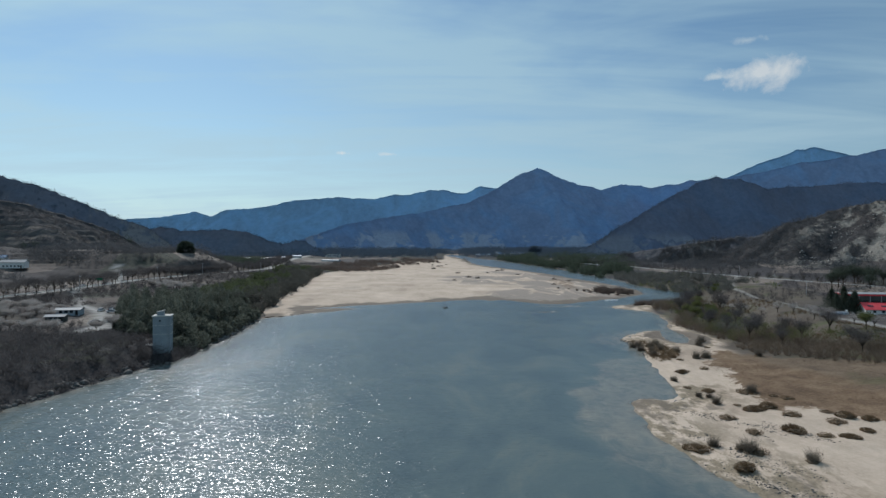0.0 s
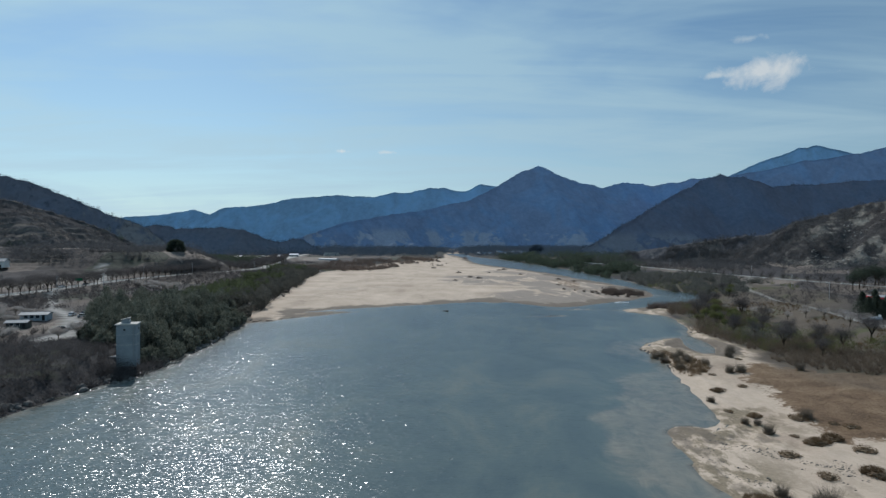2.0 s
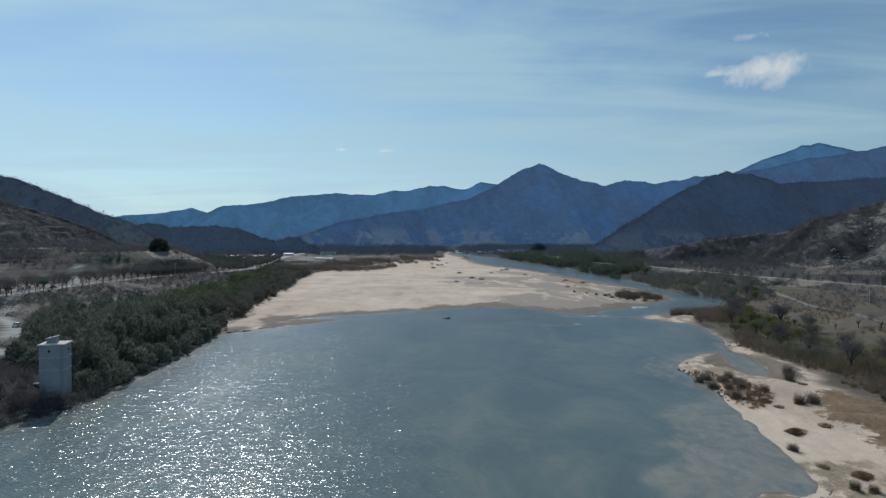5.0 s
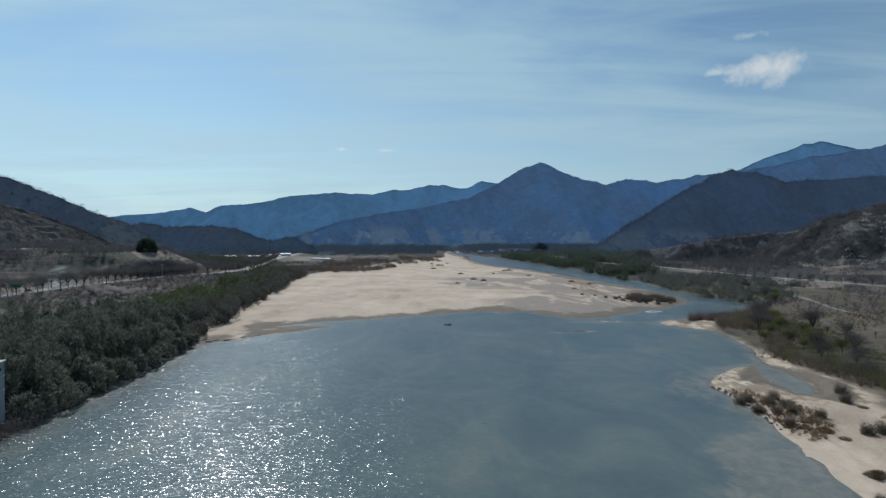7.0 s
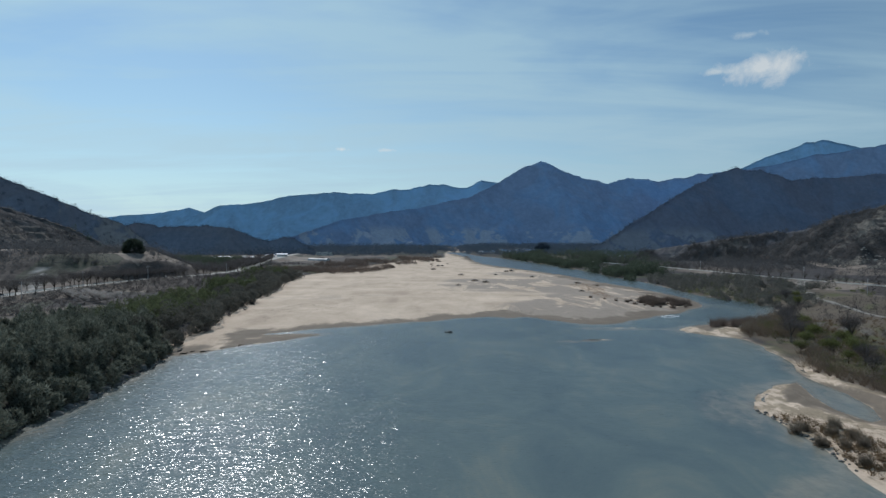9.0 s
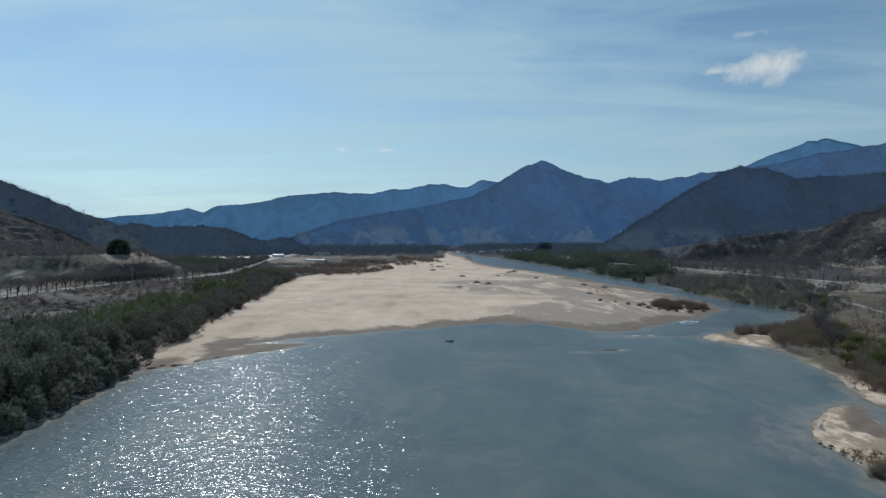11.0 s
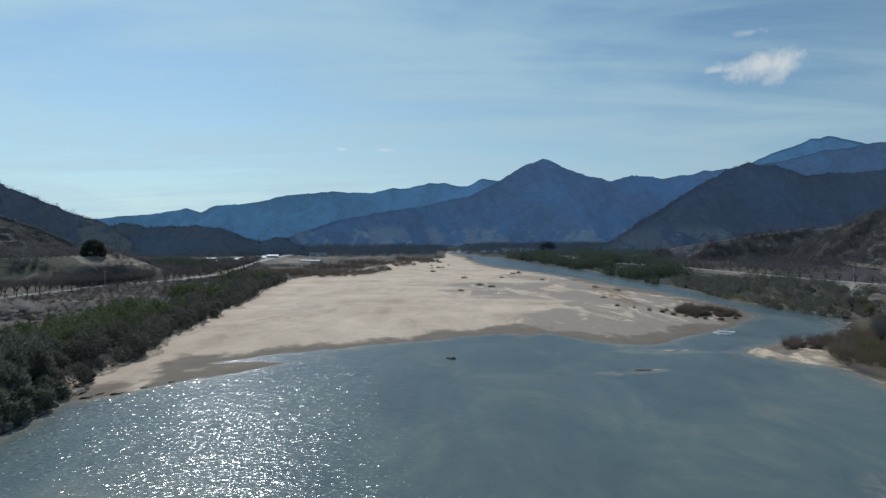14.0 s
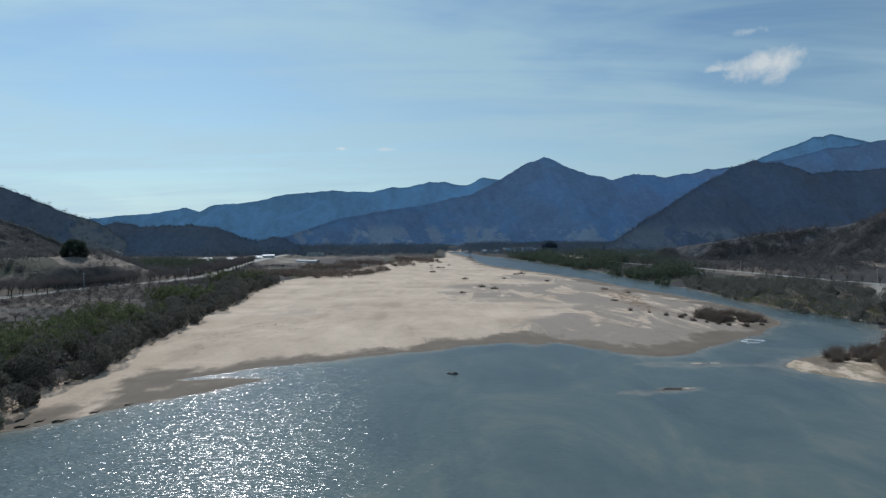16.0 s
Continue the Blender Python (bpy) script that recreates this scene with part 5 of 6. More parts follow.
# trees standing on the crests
for hill, nu, nv, mat_c, hi in ((HILL_LB, 320, 90, M_HAZEWOOD, 8.0), (HILL_LM, 260, 70, M_HAZEWOOD, 7.0), (HILL_RM, 440, 100, M_HAZEWOOD, 7.0), (HILL_RN, 340, 100, M_HAZEBROWN, 6.5), (HILL_LN, 240, 190, M_HAZEBROWN, 6.5)):
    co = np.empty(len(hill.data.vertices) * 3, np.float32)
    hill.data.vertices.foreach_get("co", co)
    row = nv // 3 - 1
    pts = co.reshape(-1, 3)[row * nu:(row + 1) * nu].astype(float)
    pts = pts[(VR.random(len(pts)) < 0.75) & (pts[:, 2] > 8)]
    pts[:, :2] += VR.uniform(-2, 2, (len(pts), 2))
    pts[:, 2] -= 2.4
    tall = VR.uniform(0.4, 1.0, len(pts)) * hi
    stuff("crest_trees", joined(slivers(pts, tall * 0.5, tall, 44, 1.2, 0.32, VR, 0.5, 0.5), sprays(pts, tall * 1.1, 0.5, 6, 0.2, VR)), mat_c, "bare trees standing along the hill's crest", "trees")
slope_l = [(-232, 470), (-222, 520), (-214, 580), (-226, 640), (-300, 650), (-372, 620), (-380, 520), (-330, 460), (-270, 450)]
pts = scatter(slope_l, 4.4, VR, lambda x, y: (np.hypot(x + 236, y - 524) > 6) & (along(LEFT_ROAD, x, y) > 12) & (along(LEFT_LANE, x, y) > 3) & (fbm(x + 15, y * 1.5, 30, 4) > 0.02))
tall = VR.uniform(1.4, 4.6, len(pts))
stuff("slope_brush", slivers(pts, tall * 0.75, tall, 60, 0.9, 0.36, VR, 0.5, 0.7), M_HAZEBROWN, "dark bare brush over the terraced slope", "brush")
# woods filling the far end of the valley floor
far_floor = [(-700, 1150), (-480, 1560), (-420, 1800), (120, 2150), (520, 2150), (420, 1300), (330, 1020), (210, 1010), (120, 1180), (60, 1260), (20, 1500), (-20, 1500), (-30, 1200), (-120, 1080), (-420, 1060)]
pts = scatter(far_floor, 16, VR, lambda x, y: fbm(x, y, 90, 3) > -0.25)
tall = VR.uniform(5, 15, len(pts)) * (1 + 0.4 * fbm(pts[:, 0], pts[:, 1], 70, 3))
stuff("valley_woods", slivers(pts, tall * 0.95, tall, 34, 3.0, 1.2, VR, 0.4, 0.6), M_HAZEGROVE, "woods and groves across the far valley floor, tinted blue for haze", "woodland")
# dry grass beside the sand
pts = scatter([q for q in DRY_GRASS if q[0] < 130], 0.55, VR)
pts[:, :2] += VR.normal(size=(len(pts), 2)) * 0.6
stuff("dry_grass", sprays(pts, VR.uniform(0.10, 0.45, len(pts)), 1.6, 3, 0.08, VR), M_DRY, "matted brown dry grass beside the sand", "grass")

gravel = [(38, 62), (37, 100), (46, 112), (56, 108), (66, 96), (76, 84), (86, 70), (70, 50), (48, 50)]
pts = scatter(gravel, 0.36, VR, lambda x, y: fbm(x + 0.5 * y, y * 0.5 + 40, 7, 5, 0.62) > 0.15 + 0.55 * VR.random(len(x)))
pts[:, 2] += 0.10
stuff("gravel", pebbles(pts, 0.15 * VR.random((len(pts), 1, 1)) + 0.03, VR), M_ROCK, "dark gravel strewn over the pale sand", "gravel")
# ---- single trees ----
def bare_tree(name, tall, spread, seed, twig, bark, leaf=0, material=None):
    """Trunk with limbs, and a crown of fine twigs or leaves."""
    r = np.random.default_rng(seed)
    rnd = random.Random(seed)
    root = new(name)
    fork = tall * rnd.uniform(0.28, 0.4)
    bm = tube([(0, 0, -0.3), (rnd.uniform(-.1, .1), rnd.uniform(-.1, .1), fork * 0.5), (rnd.uniform(-.2, .2), rnd.uniform(-.2, .2), fork)], [tall * 0.045, tall * 0.034, tall * 0.028], 7)
    part("trunk", bm, bark, root, smooth=True)
    tips = []
    for k in range(6):
        a = 2 * math.pi * (k + rnd.random() * 0.6) / 6
        q = spread * rnd.uniform(0.55, 1.0)
        end = (math.cos(a) * q, math.sin(a) * q, tall * rnd.uniform(0.62, 0.92))
        midp = (end[0] * 0.45, end[1] * 0.45, fork + (end[2] - fork) * 0.6)
        part("limb", tube([(0, 0, fork - 0.1), midp, end], [tall * 0.02, tall * 0.013, tall * 0.005], 5), bark, root, smooth=True)
        tips += [end, midp, tuple(0.5 * (u + w) for u, w in zip(end, midp))]
    tips = np.array(tips)
    v, f = slivers(tips - np.array([0, 0, tall * 0.15]), spread * 0.62, tall * 0.44, twig if leaf else twig // 2, 0.8 if not leaf else leaf, 0.042 if not leaf else leaf * 0.4, r, 0.6, 0.4)
    crown = new("crown", soup("crown", v, f, material))
    crown.parent = root
    return root


def conifer(name, tall, spread, seed):
    r = np.random.default_rng(seed)
    root = new(name)
    part("trunk", tube([(0, 0, -0.3), (0.05, 0, tall * 0.5), (0, 0, tall * 0.95)], [tall * 0.03, tall * 0.02, tall * 0.005], 7), M_BARK, root, smooth=True)
    k = np.linspace(0.12, 1, 26)
    a = np.arange(26) * 2.4
    q = spread * (1.08 - k) * 0.8
    c = np.stack([np.cos(a) * q * 0.5, np.sin(a) * q * 0.5, k * tall * 0.93 - tall * 0.06], 1)
    v, f = slivers(c, np.maximum(q, 0.35), np.full(26, tall * 0.13), 90, 0.6, 0.2, r, -0.2, 0.5)
    crown = new("crown", soup("crown", v, f, M_PINE))
    crown.parent = root
    return root


def round_tree(name, radius, tall, seed, material, count=2600):
    r = np.random.default_rng(seed)
    root = new(name)
    part("trunk", tube([(0, 0, -0.5), (0.2, 0, tall * 0.2), (0, 0.1, tall * 0.45)], [tall * 0.05, tall * 0.04, tall * 0.03], 8), M_BARK, root, smooth=True)
    c = r.normal(size=(26, 3))
    c /= np.linalg.norm(c, axis=1)[:, None]
    c = c * np.array([radius * 0.62, radius * 0.62, tall * 0.26]) + np.array([0, 0, tall * 0.36])
    v, f = slivers(c, np.full(26, radius * 0.48), np.full(26, tall * 0.4), count // 10, radius * 0.16, radius * 0.08, r, 0.2, 0.65)
    crown = new("crown", soup("crown", v, f, material))
    crown.parent = root
    return root


def settle_on(ob, x, y, turn=0.0, size=1.0, dz=0.0):
    ob.matrix_basis = pose(x, y, ground_z(x, y) + dz, 0, 0, turn) @ Matrix.Diagonal((size, size, size, 1))
    return ob


def grown(ob, x, y, rnd, small=0.8, large=1.2):
    """A copy of a tree or bush, turned and scaled, on the ground."""
    c = copy_thing(ob, pose(x, y, ground_z(x, y), 0, 0, rnd.uniform(0, 360)))
    s = rnd.uniform(small, large)
    c.scale = (s, s, s * rnd.uniform(0.9, 1.1))
    return c


rnd = random.Random(5)
big = settle_on(round_tree("evergreen_tree", 7.2, 17, 3, M_PINE, 9000), -237, 529, dz=-6.4)
tagged(big, "broad round dark evergreen tree on a mound", "tree")
far_tree = round_tree("evergreen_tree", 15, 21, 4, M_HAZEGROVE, 4200)
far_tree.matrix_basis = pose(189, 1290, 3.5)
tagged(far_tree, "tall round tree at the hill's foot, tinted blue for haze", "tree")

road_tree = settle_on(bare_tree("roadside_tree", 8.0, 4.4, 11, 300, M_BARK, material=M_SHRUB), -219, 333)
tagged(road_tree, "bare cherry tree with dark trunk beside the road", "tree", "trees along the road")
line = np.array(LEFT_ROAD[1:9], float)
seg = np.concatenate([[0], np.cumsum(np.hypot(*np.diff(line, axis=0).T))])
for d in np.arange(20, seg[-1], 7.2):
    x, y = np.interp(d, seg, line[:, 0]), np.interp(d, seg, line[:, 1])
    for off in (7.0, -7.4):
        if rnd.random() < 0.92:
            grown(road_tree, x + off + rnd.uniform(-.5, .5), y + rnd.uniform(-1.5, 1.5), rnd, 0.75, 1.1)
line = np.array(RIGHT_ROAD, float)
seg = np.concatenate([[0], np.cumsum(np.hypot(*np.diff(line, axis=0).T))])
lane_tree = settle_on(bare_tree("lane_tree", 6.5, 2.6, 12, 64, M_BARK, material=M_SHRUB), 262, 490)
tagged(lane_tree, "small bare tree with grey twigs beside the lane", "tree", "trees along the lane")
for d in np.arange(60, seg[-1] - 60, 11.0):
    x, y = np.interp(d, seg, line[:, 0]), np.interp(d, seg, line[:, 1])
    grown(lane_tree, x - 6 + rnd.uniform(-1, 1), y, rnd, 0.7, 1.2)

orchard_tree = settle_on(bare_tree("orchard_tree", 5.0, 2.6, 13, 110, M_BARK, material=M_BLOSSOM), 150, 222)
tagged(orchard_tree, "pale budding plum tree with a short dark trunk", "tree", "plum trees in rows")
for k in range(9):
    grown(orchard_tree, 153 + k * 4.6 + rnd.uniform(-.6, .6), 216 - k * 6.2 + rnd.uniform(-1, 1), rnd)
for k in range(8):
    grown(orchard_tree, 141 + k * 2.1 + rnd.uniform(-.8, .8), 300 - k * 9.5 + rnd.uniform(-1.5, 1.5), rnd, 0.7, 1.0)

willow = settle_on(bare_tree("willow_tree", 7.6, 2.9, 14, 280, M_BARK, material=M_SHRUB), 124, 186)
tagged(willow, "bare thin-branched willow on the grassy bank", "tree", "willows on the bank")
for x, y in ((131, 170), (118, 205), (127, 222), (116, 240), (133, 250), (121, 262), (136, 276), (140, 196), (147, 168), (118, 280), (129, 300), (156, 150), (139, 320), (112, 216), (151, 338), (186, 406), (126, 158), (135, 146), (113, 178), (109, 192), (122, 196), (131, 208), (125, 236), (110, 228), (139, 262), (144, 290), (126, 288), (133, 312)):
    grown(willow, x, y, rnd, 0.7, 1.3)
green_tree = settle_on(bare_tree("budding_tree", 5.6, 2.3, 15, 110, M_BARK, 0.4, M_GREEN), 120, 249)
tagged(green_tree, "slender tree with bright fresh green leaves", "tree", "leafing trees on the bank")
for x, y in ((115, 254), (124, 258), (111, 262), (149, 190), (182, 388), (192, 408), (118, 272), (127, 282), (121, 236), (131, 292), (114, 244), (137, 306), (128, 268)):
    grown(green_tree, x, y, rnd, 0.7, 1.1)

pine = settle_on(conifer("conifer", 9.0, 4.6, 31), 185, 263)
tagged(pine, "dark green conifer beside the farm buildings", "tree", "conifers by the farm")
for x, y in ((188, 258), (191, 266), (194, 272), (192, 261), (197, 268), (187, 270)):
    grown(pine, x, y, rnd, 0.9, 1.25)

red_pine = settle_on(bare_tree("pine_tree", 11.0, 4.2, 17, 130, M_BARK, 0.55, M_PINE), 267, 397)
tagged(red_pine, "tall dark pine with a bare lower trunk", "tree", "pines at the hillside's foot")
for x, y in ((283, 410), (295, 416), (311, 430), (287, 388), (276, 404), (303, 424), (320, 422), (300, 405)):
    grown(red_pine, x, y, rnd, 0.8, 1.2)
blossom = settle_on(bare_tree("plum_tree", 4.2, 2.8, 16, 220, M_BARK, 0.32, M_BLOSSOM), -170, 200)
tagged(blossom, "spreading plum tree in pale blossom", "tree", "blossoming plums")
for x, y in ((-180, 226), (-174, 229), (-168, 224), (-186, 230), (-192, 227), (-163, 217), (-161, 230), (-170, 236), (-178, 218), (-184, 222), (-190, 219), (-156, 214), (-176, 203), (-181, 199), (-187, 204), (-165, 203), (-193, 201), (-160, 207), (-172, 209), (-198, 206), (-117, 190), (-121, 186), (-183, 211), (-150, 184), (-157, 186), (-164, 182), (-141, 182), (-134, 180)):
    grown(blossom, x, y, rnd, 0.75, 1.15)


for x, y in ((-172, 377), (-178, 381), (-184, 386), (-191, 384), (-198, 390), (-176, 390), (-186, 395), (-194, 398), (-203, 396), (-182, 374)):
    grown(blossom, x, y, rnd, 0.9, 1.25)
knoll = [(-312, 690), (-250, 690), (-226, 740), (-238, 800), (-300, 800)]
pts = scatter(knoll, 5.5, VR)
tall = VR.uniform(7, 13, len(pts))
stuff("knoll_bamboo", slivers(pts, tall * 0.32, tall, 200, 1.1, 0.42, VR, 0.3, 0.85), M_EVER, "grey-green bamboo grove on the low knoll", "bamboo")


# ---- bushes on the sand ----
def sand_bush(name, tall, spread, seed, twigs, material, dome=0.3):
    """A low mound of dry stems with a few long shoots."""
    r = np.random.default_rng(seed)
    root = new(name)
    bm = bmesh.new()
    bmesh.ops.create_icosphere(bm, subdivisions=3, radius=1.0)
    for v in bm.verts:
        q = 0.8 + 0.5 * noise.noise(v.co * 1.6 + Vector((seed, 0, 0))) + 0.3 * noise.noise(v.co * 5 + Vector((0, seed, 0)))
        v.co = Vector((v.co.x * spread * q, v.co.y * spread * 0.85 * q, max(v.co.z * tall * dome * q, -0.15)))
    part("mound", bm, M_LITTER, root, "matted dry litter")
    shoots = new("spray", soup("spray", *joined(sprays(np.zeros((1, 3)), tall, 0.75, twigs, 0.045, r), sprays(r.normal(size=(14, 3)) * np.array([spread * 0.42, spread * 0.38, 0.0]), np.full(14, tall * 0.6), 1.0, twigs // 5, 0.045, r), slivers(np.array([[0, 0, -tall * 0.3]]), spread * 0.95, tall * 0.92, twigs * 3 if dome > 0.2 else twigs // 2, 0.3, 0.07, r, 0.6, 0.9)), material))
    shoots.parent = root
    return root


bush = sand_bush("sand_bush", 3.0, 1.4, 41, 240, M_TWIG, 0.12)
settle_on(bush, 73, 118, dz=-0.05)
tagged(bush, "dark leafless willow bush rooted in pale sand", "bush", "bushes on the sand")
low = sand_bush("dry_tussock", 0.9, 1.5, 42, 110, M_DRY, 0.5)
settle_on(low, 78, 112, dz=-0.05)
tagged(low, "low brown dry tussock on pale sand", "tussock", "tussocks on the sand")
for x, y in BUSHES:
    grown(bush, x, y, rnd, 0.6, 1.25)
for x, y in TUSSOCKS:
    grown(low, x, y, rnd, 0.5, 1.3)
mat = sand_bush("grassy_mound", 1.7, 1.9, 45, 420, M_DRY, 0.55)
settle_on(mat, 82, 98, dz=-0.05)
tagged(mat, "wide brown mound of matted grass on the sand", "mound", "mounds on the sand")
for x, y in MOUNDS:
    c = grown(mat, x, y, rnd, 0.6, 1.0)
    c.scale.x *= rnd.uniform(1.0, 1.5)
island = sand_bush("island_willow", 5.6, 2.3, 43, 190, M_ISLE, 0.06)
settle_on(island, 112, 398, dz=-0.05)
tagged(island, "reddish-brown leafless willow clump on the sandbank", "bush", "willow clumps on the sandbank")
for k in range(64):
    a, q = rnd.uniform(0, 6.28), math.sqrt(rnd.random())
    c = grown(island, 118 + math.cos(a) * q * 12.5, 406 + math.sin(a) * q * 16, rnd, 0.9, 1.1)
    stout = 0.28 + 0.82 * rnd.random() ** 1.5
    c.scale = (stout * rnd.uniform(0.9, 1.4), stout * rnd.uniform(0.9, 1.4), stout * rnd.uniform(0.7, 1.2))
for x, y in ((104, 392), (107, 388), (100, 396), (110, 386), (116, 384), (98, 404), (94, 410), (124, 388), (129, 396), (90, 420), (102, 410), (84, 428)):
    grown(island, x, y, rnd, 0.3, 0.7)
for x, y in ((110, 322), (114, 326), (118, 323), (122, 328), (117, 330), (126, 331), (131, 335), (112, 319), (120, 320), (125, 324), (115, 315), (129, 328), (134, 331), (138, 338), (108, 316)):
    grown(island, x, y, rnd, 0.6, 0.95)
sb_far = sand_bush("sandbank_bush", 2.6, 3.4, 44, 170, M_SHRUB)
settle_on(sb_far, -11, 808, dz=-0.05)
tagged(sb_far, "low dark scrub patch on the open sandbank", "bush", "scrub patches on the sandbank")
for x, y in ((-6, 812), (-18, 806), (13, 636), (-70, 757), (-80, 752), (-62, 770), (-90, 742), (-100, 720), (-15, 730), (0, 860), (-20, 850), (22, 560), (30, 545), (8, 520), (45, 640), (60, 690), (35, 1010), (-12, 940), (-50, 905), (-108, 690), (-76, 800), (66, 700), (75, 610), (100, 540), (110, 520), (88, 470)):
    grown(sb_far, x, y, rnd, 0.5, 1.2)


# ---- buildings ----
def window_at(parent, w, h, x, y, z, turn=0):
    """A framed window set into a wall face that looks along -y before the turn."""
    m = pose(0, 0, 0, 0, 0, turn) @ pose(x, y, z)
    f = box(w + 0.16, 0.10, 0.08, (0, 0, -0.08))
    box(w + 0.16, 0.10, 0.08, (0, 0, h), bm=f)
    box(0.08, 0.10, h, (-w / 2 - 0.04, 0, 0), bm=f)
    box(0.08, 0.10, h, (w / 2 + 0.04, 0, 0), bm=f)
    wn = part("window", f, M_WHITE, parent, m=m)
    part("pane", box(w, 0.03, h, (0, 0.0, 0)), M_GLASS, wn, "dark glass pane")


def farmhouse(name, w, d, h, rise, wall, roof, windows=2, skylights=0):
    """A low gabled house, ridge along x."""
    root = new(name)
    part("wall", prism([(-d / 2, 0), (d / 2, 0), (d / 2, h), (0, h + rise * 0.92), (-d / 2, h)], w, bm=None), wall, root, m=pose(0, 0, -0.6, 0, 0, 90) @ Matrix.Diagonal((1, 1, 1, 1)))
    e, k = d / 2 + 0.55, rise / (d / 2)
    top = prism([(-e, h - 0.55 * k), (0, h + rise), (e, h - 0.55 * k), (e, h - 0.55 * k + 0.22), (0, h + rise + 0.24), (-e, h - 0.55 * k + 0.22)], w + 1.0)
    rf = part("roof", top, roof, root, m=pose(0, 0, -0.55, 0, 0, 90))
    part("ridge_cap", box(w + 1.06, 0.3, 0.12, (0, 0, h + rise - 0.36)), roof, rf, m=pose(0, 0, 0.55, 0, 0, -90))
    for j in range(skylights):
        x = -w / 2 + (j + 0.5) * w / skylights
        part("skylight", box(w / skylights * 0.42, 1.0, 0.14), M_GLASS, rf, "dark roof light", m=pose(0, 0, 0.55, 0, 0, -90) @ pose(x, -d * 0.27, h + rise * 0.46 - 0.34, math.degrees(math.atan(k)), 0, 0))
    for j in range(windows):
        x = -w / 2 + (j + 1) * w / (windows + 1.6)
        window_at(root, 1.3, 1.1, x, -d / 2 - 0.03, 0.5)
        window_at(root, 1.3, 1.1, x, -d / 2 - 0.03, 0.5, 180)
    part("door", box(0.95, 0.08, 2.0, (w * 0.36, -d / 2 - 0.03, -0.45)), M_DARK, root, "dark panel door")
    return root


def hall(name, w, d, h, wall, trim):
    """A long flat-roofed shed with a coloured band under the roof."""
    root = new(name)
    part("wall", box(w, d, h + 0.6, (0, 0, -0.6)), wall, root)
    part("fascia", box(w + 0.7, d + 0.7, 0.75, (0, 0, h), 0.04), trim, root, "red metal band under the roof")
    part("roof", box(w + 0.3, d + 0.3, 0.2, (0, 0, h + 0.75), 0.03), M_GREY, root, "grey sheet roof")
    for j in range(5):
        x = -w / 2 + (j + 0.5) * w / 5
        # solid dark panel colours in the shade inside an open bay
        part("bay", box(w / 5 * 0.74, 0.12, h * 0.62, (x, -d / 2 - 0.04, 0.1)), M_DARK, root, "dark panel standing in for a shaded bay")
        part("pillar", box(0.3, 0.3, h, (x - w / 10, -d / 2 - 0.3, 0)), M_GREY, root)
    return root


def greenhouse(name, length, wide, material):
    root = new(name)
    arc = [(math.cos(math.pi * k / 12) * wide / 2, math.sin(math.pi * k / 12) * wide * 0.42) for k in range(13)]
    part("cover", prism(arc, length, (0, 0, -0.1)), material, root, "white plastic film", smooth=False)
    for k in range(5):
        y = -length / 2 + k * length / 4
        part("hoop", tube([(x * 1.01, y, z * 1.02) for x, z in arc], [0.05] * 13, 5), M_GREY, root)
    part("door", box(1.4, 0.06, 1.9, (0, -length / 2 - 0.04, -0.05)), M_WHITE, root)
    return root


def silo_tower():
    """A square concrete tower with a small head house."""
    root = new("concrete_tower")
    part("shaft", box(4.9, 4.6, 11.4, (0, 0, -3.0), 0.06), M_CONC, root)
    part("roof_slab", box(5.45, 5.05, 0.28, (0, 0, 8.4), 0.04), M_PALE, root, "pale roof slab")
    head = part("head_house", prism([(-1.0, 0), (1.0, 0), (1.0, 1.0), (0.2, 1.45), (-1.0, 0.75)], 1.5, (-0.5, 0, 8.67)), M_CONC, root)
    part("head_roof", box(2.5, 1.8, 0.12, (0, 0, 0), 0.02), M_PALE, head, m=pose(-0.5, 0, 9.86, 0, -14, 0))
    for a, x in ((0, -0.4), (90, 0.4)):
        m = pose(0, 0, 0, 0, 0, a)
        # solid dark panel stands for the shaded hole in the wall
        part("vent", box(0.46, 0.1, 0.5, (x, -2.39 if a == 0 else -2.58, 6.9)), M_DARK, root, "small dark square panel for a shaded hole", m=m)
    part("downpipe", tube([(1.9, -2.42, -1.0), (1.9, -2.42, 8.4)], [0.07, 0.07], 6), M_GREY, root)
    part("seam", box(5.13, 4.73, 0.06, (0, 0, 3.0)), M_PALE, root)
    part("seam", box(5.13, 4.73, 0.06, (0, 0, 5.7)), M_PALE, root)
    return root


